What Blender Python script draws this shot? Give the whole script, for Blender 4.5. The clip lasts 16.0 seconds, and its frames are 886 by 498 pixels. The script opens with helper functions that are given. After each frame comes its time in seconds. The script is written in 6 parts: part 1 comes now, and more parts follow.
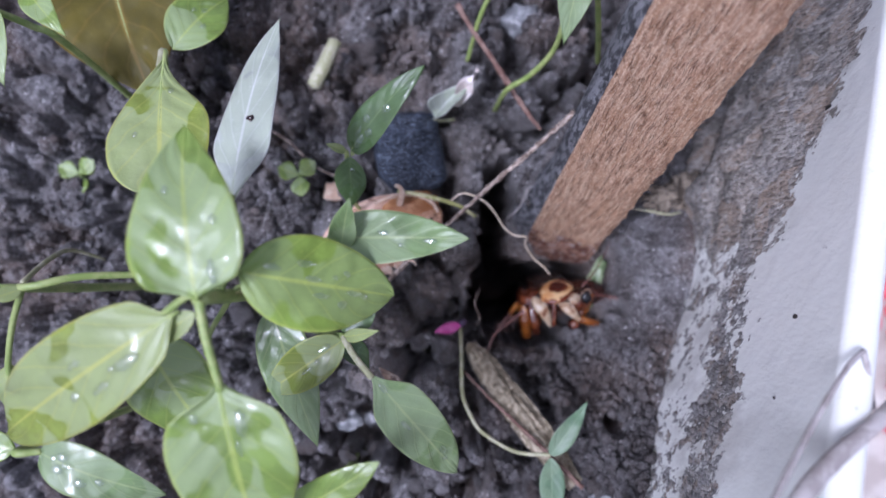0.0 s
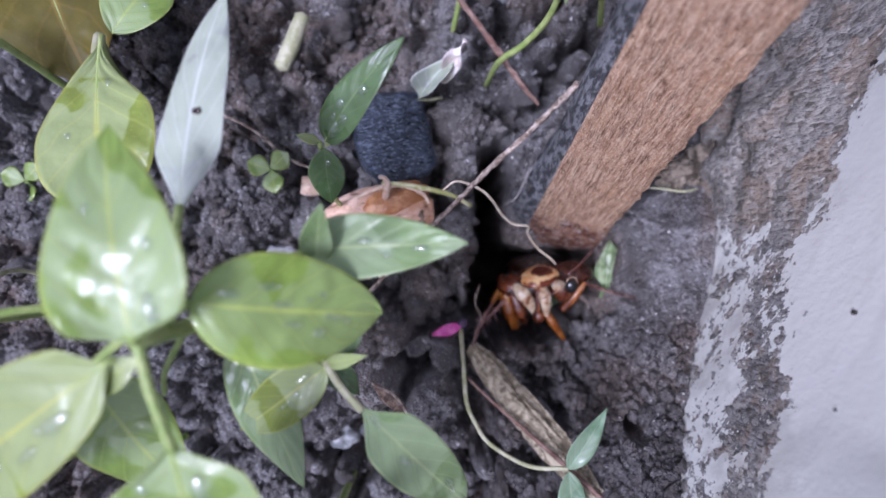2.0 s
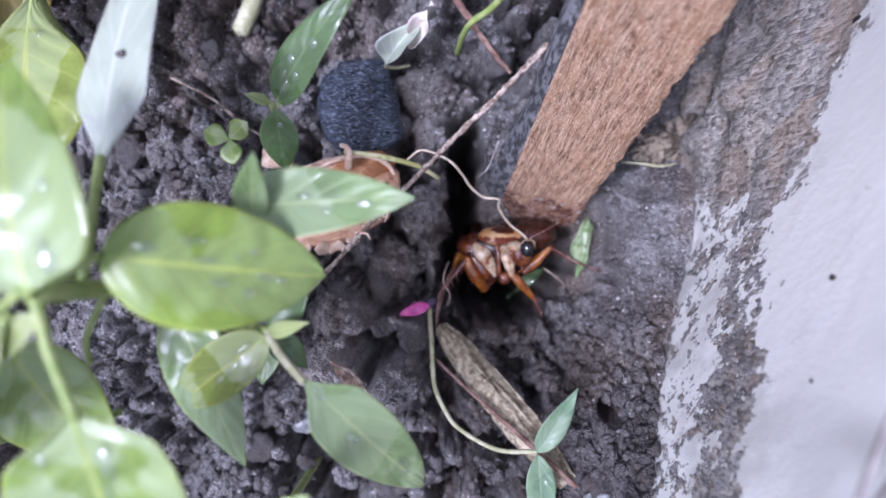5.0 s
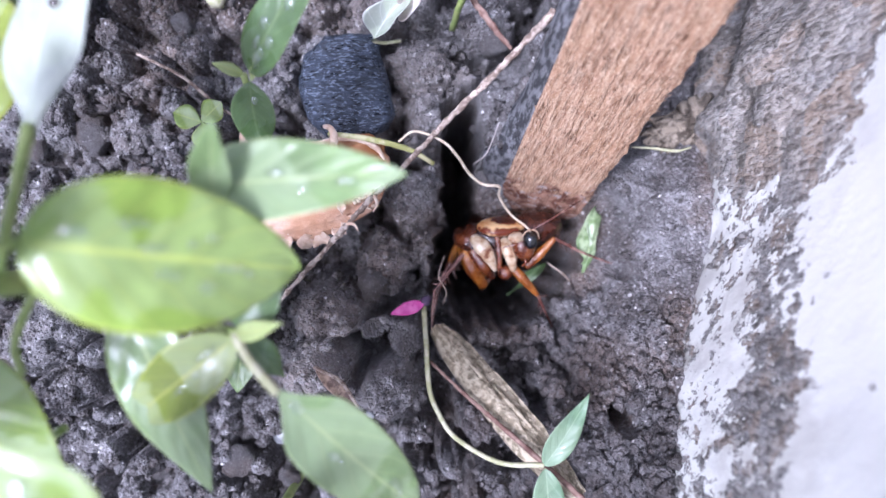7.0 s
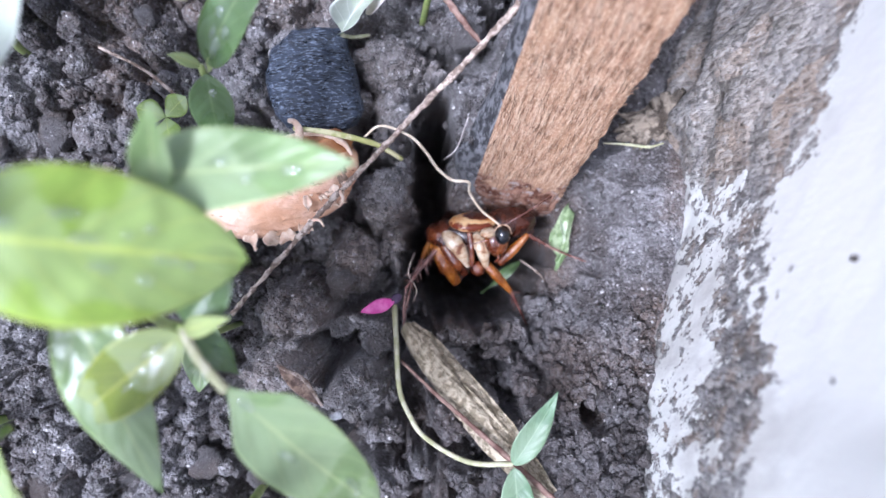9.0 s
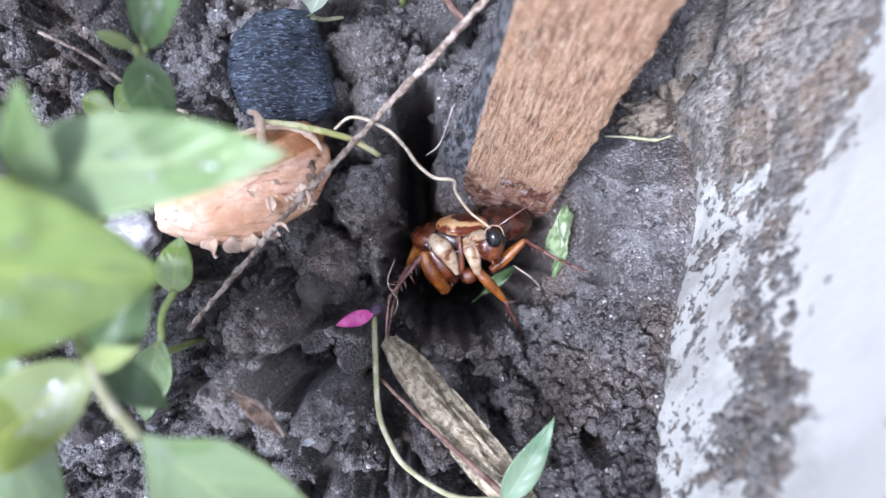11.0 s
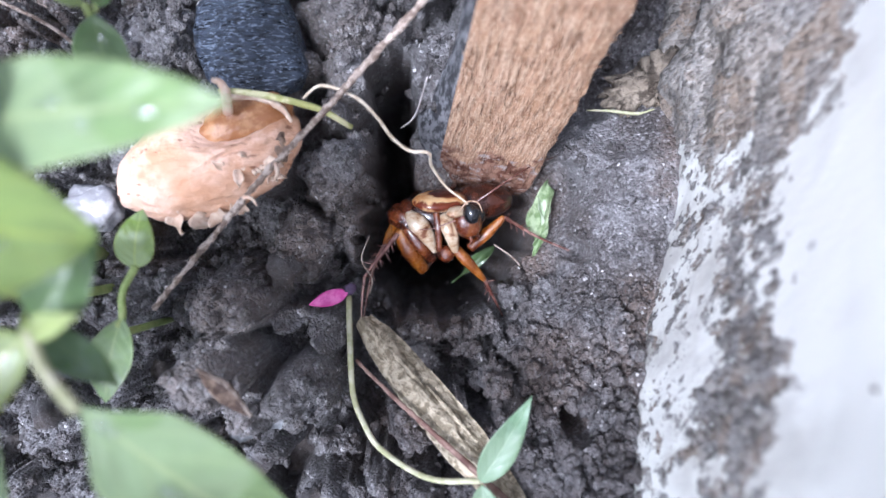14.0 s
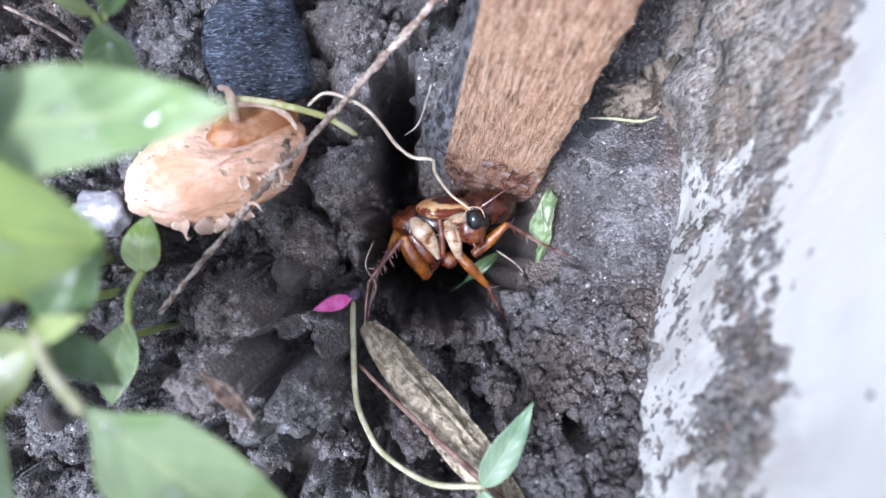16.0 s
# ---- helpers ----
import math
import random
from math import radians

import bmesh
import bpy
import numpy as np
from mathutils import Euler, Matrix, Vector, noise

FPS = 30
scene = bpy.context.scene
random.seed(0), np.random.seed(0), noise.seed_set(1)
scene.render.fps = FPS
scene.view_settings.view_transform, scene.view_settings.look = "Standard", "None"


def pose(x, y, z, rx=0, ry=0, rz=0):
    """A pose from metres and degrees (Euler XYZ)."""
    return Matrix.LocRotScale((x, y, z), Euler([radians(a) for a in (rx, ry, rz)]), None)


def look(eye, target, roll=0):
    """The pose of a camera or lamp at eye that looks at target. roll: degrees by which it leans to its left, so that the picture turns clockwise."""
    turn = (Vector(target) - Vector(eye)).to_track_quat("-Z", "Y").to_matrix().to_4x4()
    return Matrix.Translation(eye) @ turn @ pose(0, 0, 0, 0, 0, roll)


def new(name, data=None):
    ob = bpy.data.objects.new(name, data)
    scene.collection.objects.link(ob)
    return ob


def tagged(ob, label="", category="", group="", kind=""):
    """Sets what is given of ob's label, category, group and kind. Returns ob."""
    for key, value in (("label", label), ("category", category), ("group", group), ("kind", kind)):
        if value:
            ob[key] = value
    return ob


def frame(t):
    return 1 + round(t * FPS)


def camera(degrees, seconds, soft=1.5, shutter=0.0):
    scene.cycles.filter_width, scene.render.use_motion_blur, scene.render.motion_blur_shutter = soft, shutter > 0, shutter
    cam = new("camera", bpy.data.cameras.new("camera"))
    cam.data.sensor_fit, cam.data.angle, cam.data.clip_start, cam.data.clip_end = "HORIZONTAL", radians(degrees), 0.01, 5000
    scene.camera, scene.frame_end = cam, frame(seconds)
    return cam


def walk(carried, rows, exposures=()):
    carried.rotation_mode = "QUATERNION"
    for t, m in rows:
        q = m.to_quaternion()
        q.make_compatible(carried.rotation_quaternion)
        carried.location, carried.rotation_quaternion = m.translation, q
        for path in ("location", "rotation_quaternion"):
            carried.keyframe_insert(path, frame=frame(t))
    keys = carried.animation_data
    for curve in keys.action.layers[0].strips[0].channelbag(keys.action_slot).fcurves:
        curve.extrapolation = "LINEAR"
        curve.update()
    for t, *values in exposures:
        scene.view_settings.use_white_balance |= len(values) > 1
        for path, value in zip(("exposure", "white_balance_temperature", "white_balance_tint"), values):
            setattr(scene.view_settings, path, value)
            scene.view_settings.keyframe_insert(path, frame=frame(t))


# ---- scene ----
cam = camera(67.74, 16.0)
PATH = [
    (0, 0.00005, -0.00003, 0.14401, 1.000, 0.793, 0.193),
    (0.5, 0.00084, -0.00017, 0.14297, 1.023, 0.644, -0.410),
    (1, 0.00213, 0.00146, 0.13973, 0.435, 0.780, -1.338),
    (1.5, 0.00174, 0.00390, 0.13366, -0.449, 0.480, -2.464),
    (2, -0.00017, 0.00372, 0.12929, -1.040, 0.215, -2.820),
    (2.5, 0.00102, 0.00327, 0.12733, -0.950, 0.058, -2.522),
    (3, 0.00248, 0.00175, 0.12688, -1.037, 0.006, -2.468),
    (3.5, 0.00274, 0.00096, 0.12748, -0.945, 0.005, -2.339),
    (4, 0.00316, 0.00140, 0.12650, -0.849, -0.191, -2.538),
    (4.5, 0.00224, 0.00003, 0.12503, -1.127, -0.005, -2.533),
    (5, 0.00460, -0.00099, 0.12360, -1.211, -0.345, -2.618),
    (5.2, 0.00565, -0.00180, 0.12241, -1.270, -0.579, -2.486),
    (7.3, 0.00407, -0.00283, 0.11118, -1.180, -0.975, -2.939),
    (7.5, 0.00507, -0.00425, 0.11034, -1.291, -0.745, -2.917),
    (7.8, 0.00638, -0.00239, 0.10978, -1.332, -0.875, -2.586),
    (8, 0.00662, -0.00233, 0.11026, -1.058, -1.414, -2.672),
    (8.2, 0.00634, -0.00314, 0.11144, -0.977, -2.140, -2.759),
    (10.3, 0.01017, -0.00416, 0.10612, -1.004, -1.228, -3.244),
    (10.5, 0.01014, -0.00511, 0.10326, -1.446, -1.573, -3.231),
    (11, 0.01120, -0.00310, 0.09956, -0.987, -1.483, -3.407),
    (11.5, 0.01273, -0.00326, 0.09752, -1.082, -2.050, -3.642),
    (12, 0.01205, -0.00437, 0.09936, -1.258, -1.872, -3.752),
    (12.5, 0.01251, -0.00448, 0.10037, -1.171, -1.936, -3.782),
    (13, 0.01233, -0.00591, 0.09988, -1.470, -2.086, -3.647),
    (13.5, 0.01216, -0.00693, 0.09753, -1.922, -2.193, -3.612),
    (14, 0.01315, -0.00562, 0.09657, -1.684, -2.405, -3.603),
    (14.5, 0.01501, -0.00573, 0.09699, -1.512, -2.498, -3.632),
    (15, 0.01474, -0.00655, 0.09834, -1.492, -2.191, -3.564),
    (15.5, 0.01413, -0.00613, 0.09941, -1.270, -1.968, -3.411),
    (16, 0.01366, -0.00578, 0.09732, -1.076, -1.801, -3.383),
]
walk(cam, [(t, pose(x, y, z, rx, ry, rz)) for t, x, y, z, rx, ry, rz in PATH], [(0.0, 0.02, 5290, 25), (1.5, 0.15, 5300, 27), (4.0, 0.28, 5310, 28), (5.2, 0.56, 5310, 27), (7.5, 1.04, 5310, 24), (10.3, 0.98, 5350, 16), (16.0, 1.0, 5350, 16)])

cam.data.dof.use_dof = True
cam.data.dof.focus_distance = 0.103
cam.data.dof.aperture_fstop = 16.0

# ---- light ----
SUN_UP, SUN_TURN = 69.0, 257.0
world = bpy.data.worlds.new("sky")
scene.world = world
world.use_nodes = True
wn = world.node_tree.nodes
sky = wn.new("ShaderNodeTexSky")
sky.sky_type = "NISHITA"
sky.sun_disc = False
sky.sun_elevation, sky.sun_rotation = radians(SUN_UP), radians(SUN_TURN)
sky.air_density, sky.dust_density = 1.0, 6.0
wn["Background"].inputs["Strength"].default_value = 0.11
# thin cloud takes half of the blue out of the sky
cloud = wn.new("ShaderNodeHueSaturation")
cloud.inputs["Saturation"].default_value = 0.5
world.node_tree.links.new(sky.outputs[0], cloud.inputs["Color"])
world.node_tree.links.new(cloud.outputs[0], wn["Background"].inputs["Color"])
sun_data = bpy.data.lights.new("sun", "SUN")
sun_data.energy, sun_data.angle, sun_data.color = 2.5, radians(14), (1.0, 0.98, 0.96)
sun = new("sun", sun_data)
sun.matrix_world = look((-0.22, -0.05, 0.6), (0, 0, 0))

# ---- materials ----
C = 0.01  # the plan below is in centimetres


class Nodes:
    """A short hand for node materials."""

    def __init__(self, name):
        self.mat = bpy.data.materials.new(name)
        self.mat.use_nodes = True
        self.t = self.mat.node_tree
        self.bsdf = self.t.nodes["Principled BSDF"]
        self.out = self.t.nodes["Material Output"]

    def add(self, kind, **inputs):
        n = self.t.nodes.new("ShaderNode" + kind)
        for key, value in inputs.items():
            self.put(n.inputs[key.replace("_", " ")], value)
        return n

    def put(self, socket, value):
        if isinstance(value, bpy.types.NodeSocket):
            self.t.links.new(value, socket)
        else:
            socket.default_value = value

    def set(self, **inputs):
        for key, value in inputs.items():
            self.put(self.bsdf.inputs[key.replace("_", " ")], value)
        return self

    def place(self, scale=(1, 1, 1), turn=(0, 0, 0), which="Object"):
        n = self.add("TexCoord")
        m = self.add("Mapping", Vector=n.outputs[which], Scale=scale, Rotation=turn)
        return m.outputs[0]

    def noise(self, scale, detail=4.0, rough=0.6, where=None, warp=0.0):
        n = self.add("TexNoise", Scale=scale, Detail=detail, Roughness=rough, Distortion=warp)
        if where is not None:
            self.put(n.inputs["Vector"], where)
        return n.outputs["Fac"]

    def ramp(self, value, *stops):
        n = self.add("ValToRGB", Fac=value)
        e = n.color_ramp.elements
        while len(e) < len(stops):
            e.new(0.5)
        for el, (at, col) in zip(e, stops):
            el.position = at
            el.color = (*col, 1) if len(col) == 3 else col
        return n.outputs["Color"]

    def step(self, value, lo, hi, a=0.0, b=1.0):
        n = self.add("MapRange", Value=value)
        for k, v in zip(("From Min", "From Max", "To Min", "To Max"), (lo, hi, a, b)):
            n.inputs[k].default_value = v
        n.interpolation_type = "SMOOTHSTEP"
        return n.outputs["Result"]

    def math(self, op, a, b=0.0):
        n = self.t.nodes.new("ShaderNodeMath")
        n.operation = op
        self.put(n.inputs[0], a)
        self.put(n.inputs[1], b)
        return n.outputs[0]

    def mix(self, fac, a, b, kind="MIX"):
        n = self.t.nodes.new("ShaderNodeMixRGB")
        n.blend_type = kind
        for s, v in zip(n.inputs, (fac, a, b)):
            self.put(s, (*v, 1) if isinstance(v, tuple) and len(v) == 3 else v)
        return n.outputs[0]

    def bump(self, height, strength=0.5, distance=0.0005):
        n = self.add("Bump", Strength=strength, Distance=distance, Height=height)
        self.put(self.bsdf.inputs["Normal"], n.outputs[0])
        return self


def soil_material(name, lift=1.0):
    m = Nodes(name)
    w = m.place()
    patch = m.noise(75, 4, 0.6, w)
    blotch = m.noise(420, 5, 0.7, w, 0.3)
    grain = m.noise(2600, 4, 0.7, w)
    warp = m.mix(0.0002, w, m.add("TexNoise", Vector=w, Scale=1400).outputs["Color"], "ADD")
    bead = m.add("TexVoronoi", Vector=warp, Scale=2100, Randomness=1.0)
    lump = m.add("TexVoronoi", Vector=warp, Scale=800, Randomness=1.0)
    one = m.add("SeparateXYZ", Vector=bead.outputs["Color"]).outputs[0]
    two = m.add("SeparateXYZ", Vector=lump.outputs["Color"]).outputs[1]
    isle = m.add("NewGeometry").outputs["Random Per Island"]
    dark = tuple(c * lift for c in (0.118, 0.105, 0.102))
    grey = tuple(c * lift for c in (0.28, 0.268, 0.27))
    brown = tuple(c * lift for c in (0.225, 0.160, 0.122))
    col = m.mix(m.step(patch, 0.38, 0.62), dark, grey)
    col = m.mix(m.step(m.noise(42, 3, 0.5, m.place((1, 1, 1), (0.3, 0.2, 0.9))), 0.42, 0.62, 0, 0.7), col, brown)
    col = m.mix(m.step(blotch, 0.46, 0.34, 0.0, 0.55), col, m.mix(0.6, col, (0.06, 0.05, 0.045)))
    col = m.mix(m.step(blotch, 0.55, 0.68, 0.0, 0.45), col, tuple(c * lift for c in (0.36, 0.35, 0.35)))
    col = m.mix(m.step(two, 0.35, 0.0, 0, 0.4), col, m.mix(0.55, col, (0.05, 0.042, 0.038)))
    col = m.mix(m.step(one, 0.38, 0.0, 0, 0.65), col, m.mix(0.6, col, (0.03, 0.026, 0.024)))
    col = m.mix(m.step(one, 0.60, 1.0, 0, 0.5), col, tuple(c * lift for c in (0.50, 0.49, 0.49)))
    col = m.mix(m.step(grain, 0.50, 0.38, 0.0, 0.8), col, m.mix(0.6, col, (0.03, 0.026, 0.022)))
    col = m.mix(m.step(one, 0.988, 0.994, 0, 0.85), col, (0.78, 0.76, 0.74))
    # the soil is darker below the burrow, lighter behind it and on the mound
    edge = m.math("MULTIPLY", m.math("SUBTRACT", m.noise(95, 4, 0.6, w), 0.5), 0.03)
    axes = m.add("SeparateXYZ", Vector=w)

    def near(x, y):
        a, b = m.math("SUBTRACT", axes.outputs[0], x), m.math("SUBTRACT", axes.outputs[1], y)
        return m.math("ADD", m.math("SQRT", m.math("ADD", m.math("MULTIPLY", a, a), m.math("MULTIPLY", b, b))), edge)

    darkened, lightened = near(0.020, -0.038), m.math("MINIMUM", near(-0.006, 0.018), m.math("ADD", near(-0.012, -0.024), 0.010))
    col = m.mix(m.step(darkened, 0.014, 0.025, 0.6, 0.0), col, m.mix(1.0, col, (0.42, 0.40, 0.40), "MULTIPLY"))
    col = m.mix(m.step(lightened, 0.014, 0.030, 0.55, 0.0), col, m.mix(0.5, col, (0.50, 0.48, 0.47)))
    if lift < 1:
        col = m.mix(m.step(isle, 0.0, 1.0, 0.0, 0.55), col, (0.085, 0.07, 0.064))
    m.set(Base_Color=col, Roughness=m.step(blotch, 0.35, 0.65, 0.38, 0.75))
    tall = m.math("ADD", m.math("MULTIPLY", grain, 0.8), m.math("MULTIPLY", blotch, 0.8))
    tall = m.math("SUBTRACT", tall, m.math("MULTIPLY", bead.outputs["Distance"], 0.7))
    tall = m.math("SUBTRACT", tall, m.math("MULTIPLY", lump.outputs["Distance"], 0.5))
    m.bump(tall, 0.9, 0.0009)
    return m.mat


# dry: how much of the sky's reflection is painted into the blade's colour
def leaf_material(name, top, gloss=0.28, dull=0.0, film=0.8, dry=0.72):
    m = Nodes(name)
    uv = m.add("TexCoord").outputs["UV"]
    sep = m.add("SeparateXYZ", Vector=uv)
    u, v = sep.outputs[0], sep.outputs[1]
    away = m.math("ABSOLUTE", v)
    # side veins leave the midrib obliquely
    run = m.math("FRACT", m.math("SUBTRACT", m.math("MULTIPLY", u, 6.0), m.math("MULTIPLY", away, 1.7)))
    vein = m.step(m.math("ABSOLUTE", m.math("SUBTRACT", m.math("ADD", run, m.math("MULTIPLY", m.math("SUBTRACT", m.noise(260, 2, 0.5, m.place()), 0.5), 0.35)), 0.5)), 0.0, 0.09, 1.0, 0.0)
    rib = m.step(away, 0.02, 0.07, 1.0, 0.0)
    blot = m.noise(160, 4, 0.6, m.place())
    fine = m.noise(1500, 3, 0.6, m.place())
    deep = tuple(c * 0.70 for c in top)
    pale = (min(1, top[0] * 1.9 + 0.03), min(1, top[1] * 1.5 + 0.03), top[2] * 1.7 + 0.02)
    sheen_tone = tuple(0.5 * c + 0.5 * d for c, d in zip(top, (0.58, 0.66, 0.46)))
    col = m.mix(m.step(blot, 0.35, 0.65), deep, top)
    # the sky's reflection is painted pale over the blade but for sharp-edged spots
    spot = m.noise(105, 2, 0.45, m.place((1, 1, 1), (0.2, 0.4, 1.1)), 0.5)
    veil = m.step(spot, 0.445, 0.485)
    col = m.mix(m.math("MULTIPLY", veil, dry), col, sheen_tone)
    col = m.mix(m.math("MULTIPLY", vein, 0.22), col, pale)
    col = m.mix(m.math("MULTIPLY", rib, 0.5), col, pale)
    col = m.mix(m.step(away, 0.92, 1.0, 0, 0.5), col, pale)
    col = m.mix(m.step(fine, 0.62, 0.75, 0, 0.25), col, pale)
    m.set(Base_Color=col, Roughness=m.step(veil, 0.0, 1.0, gloss, gloss + 0.14))
    m.bsdf.inputs["Specular IOR Level"].default_value = 0.75 - dull
    wet = m.noise(190, 1, 0.5, m.place((1, 1, 1), (0.5, 0.1, 0.7)), 0.2)
    m.set(Coat_Weight=m.step(wet, 0.52, 0.55, 0.10 * film, film), Coat_Roughness=0.03)
    tall = m.math("ADD", m.math("MULTIPLY", vein, -0.06), m.math("MULTIPLY", blot, 0.5))
    tall = m.math("ADD", tall, m.math("MULTIPLY", fine, 0.2))
    m.bump(m.math("ADD", tall, m.math("MULTIPLY", wet, 3.0)), 0.45, 0.0008)
    m.t.links.new(m.bsdf.inputs["Normal"].links[0].from_socket, m.bsdf.inputs["Coat Normal"])
    glow = m.add("BsdfTranslucent", Color=m.mix(0.4, col, (0.42, 0.5, 0.12)))
    both = m.add("MixShader", Fac=0.38)
    m.t.links.new(m.bsdf.outputs[0], both.inputs[1])
    m.t.links.new(glow.outputs[0], both.inputs[2])
    m.t.links.new(both.outputs[0], m.out.inputs[0])
    return m.mat


def plain_material(name, a, b, scale=300.0, rough=0.6, bump=0.4, depth=0.0004, stretch=(1, 1, 1), spec=0.4, coat=0.0):
    m = Nodes(name)
    w = m.place(stretch)
    n = m.noise(scale, 5, 0.65, w)
    big = m.noise(scale * 0.2, 3, 0.5, w)
    col = m.mix(m.step(n, 0.42, 0.58), a, b)
    col = m.mix(m.step(big, 0.4, 0.7, 0, 0.4), col, tuple(0.6 * c for c in a))
    m.set(Base_Color=col, Roughness=m.step(n, 0.3, 0.7, rough - 0.08, rough + 0.1))
    m.bsdf.inputs["Specular IOR Level"].default_value = spec
    m.bsdf.inputs["Coat Weight"].default_value = coat
    m.bsdf.inputs["Coat Roughness"].default_value = 0.12
    m.bump(m.math("ADD", n, big), bump, depth)
    return m.mat


def wood_material():
    m = Nodes("weathered_wood")
    tilt = m.place((1, 1, 1), (radians(20), radians(-5), 0))
    w = m.add("Mapping", Vector=tilt, Scale=(1, 1, 0.07)).outputs[0]
    fib = m.noise(2300, 5, 0.6, m.add("Mapping", Vector=tilt, Scale=(1, 1, 0.10)).outputs[0], 0.25)
    wide = m.noise(200, 4, 0.6, m.add("Mapping", Vector=tilt, Scale=(1, 1, 0.4)).outputs[0])
    speck = m.noise(3400, 4, 0.65, m.add("Mapping", Vector=tilt, Scale=(1, 1, 0.75)).outputs[0])
    bend = m.mix(0.0016, tilt, m.add("TexNoise", Vector=tilt, Scale=170).outputs["Color"], "ADD")
    split = m.noise(1500, 2, 0.5, m.add("Mapping", Vector=bend, Scale=(1, 1, 0.05), Location=(0.3, 0.1, 0)).outputs[0])
    line = m.step(m.math("ABSOLUTE", m.math("SUBTRACT", split, 0.5)), 0.0, 0.028, 1.0, 0.0)
    line = m.math("MULTIPLY", line, m.step(m.noise(420, 3, 0.6, tilt), 0.42, 0.58))
    col = m.ramp(fib, (0.34, (0.30, 0.175, 0.10)), (0.46, (0.48, 0.280, 0.168)), (0.54, (0.56, 0.362, 0.238)), (0.66, (0.68, 0.50, 0.34)))
    col = m.mix(m.step(wide, 0.42, 0.64, 0, 0.5), col, (0.46, 0.265, 0.145))
    col = m.mix(m.step(speck, 0.53, 0.60, 0, 0.7), col, (0.74, 0.57, 0.40))
    col = m.mix(m.step(speck, 0.45, 0.35, 0, 0.5), col, (0.26, 0.14, 0.09))
    fleck = m.noise(1900, 4, 0.65, m.add("Mapping", Vector=bend, Scale=(1, 1, 0.16)).outputs[0], 0.2)
    col = m.mix(m.step(fleck, 0.45, 0.36, 0, 0.6), col, (0.24, 0.12, 0.075))
    col = m.mix(m.step(fleck, 0.56, 0.68, 0, 0.4), col, (0.70, 0.54, 0.41))
    col = m.mix(m.math("MULTIPLY", line, 0.8), col, (0.17, 0.085, 0.05))
    # the rotten wet foot of the stake
    z = m.add("SeparateXYZ", Vector=m.place()).outputs[2]
    rot = m.math("ADD", z, m.math("MULTIPLY", m.math("SUBTRACT", m.noise(190, 4, 0.65, m.place()), 0.5), 0.030))
    foot = m.step(rot, 0.0115, 0.0140, 1.0, 0.0)
    brown = m.mix(m.step(m.noise(420, 4, 0.6, m.place()), 0.42, 0.56), (0.11, 0.032, 0.018), (0.36, 0.20, 0.14))
    brown = m.mix(m.step(m.noise(600, 4, 0.7, m.place((1, 1, 1), (0.7, 0.3, 0))), 0.55, 0.62, 0, 0.85), brown, (0.52, 0.46, 0.43))
    col = m.mix(m.math("MULTIPLY", foot, 0.9), col, brown)
    m.set(Base_Color=col, Roughness=0.8)
    m.bsdf.inputs["Specular IOR Level"].default_value = 0.25
    m.bump(m.math("SUBTRACT", m.math("ADD", m.math("ADD", fib, m.math("MULTIPLY", fleck, 0.8)), m.math("MULTIPLY", speck, 0.5)), m.math("MULTIPLY", line, 0.7)), 0.8, 0.0007)
    return m.mat


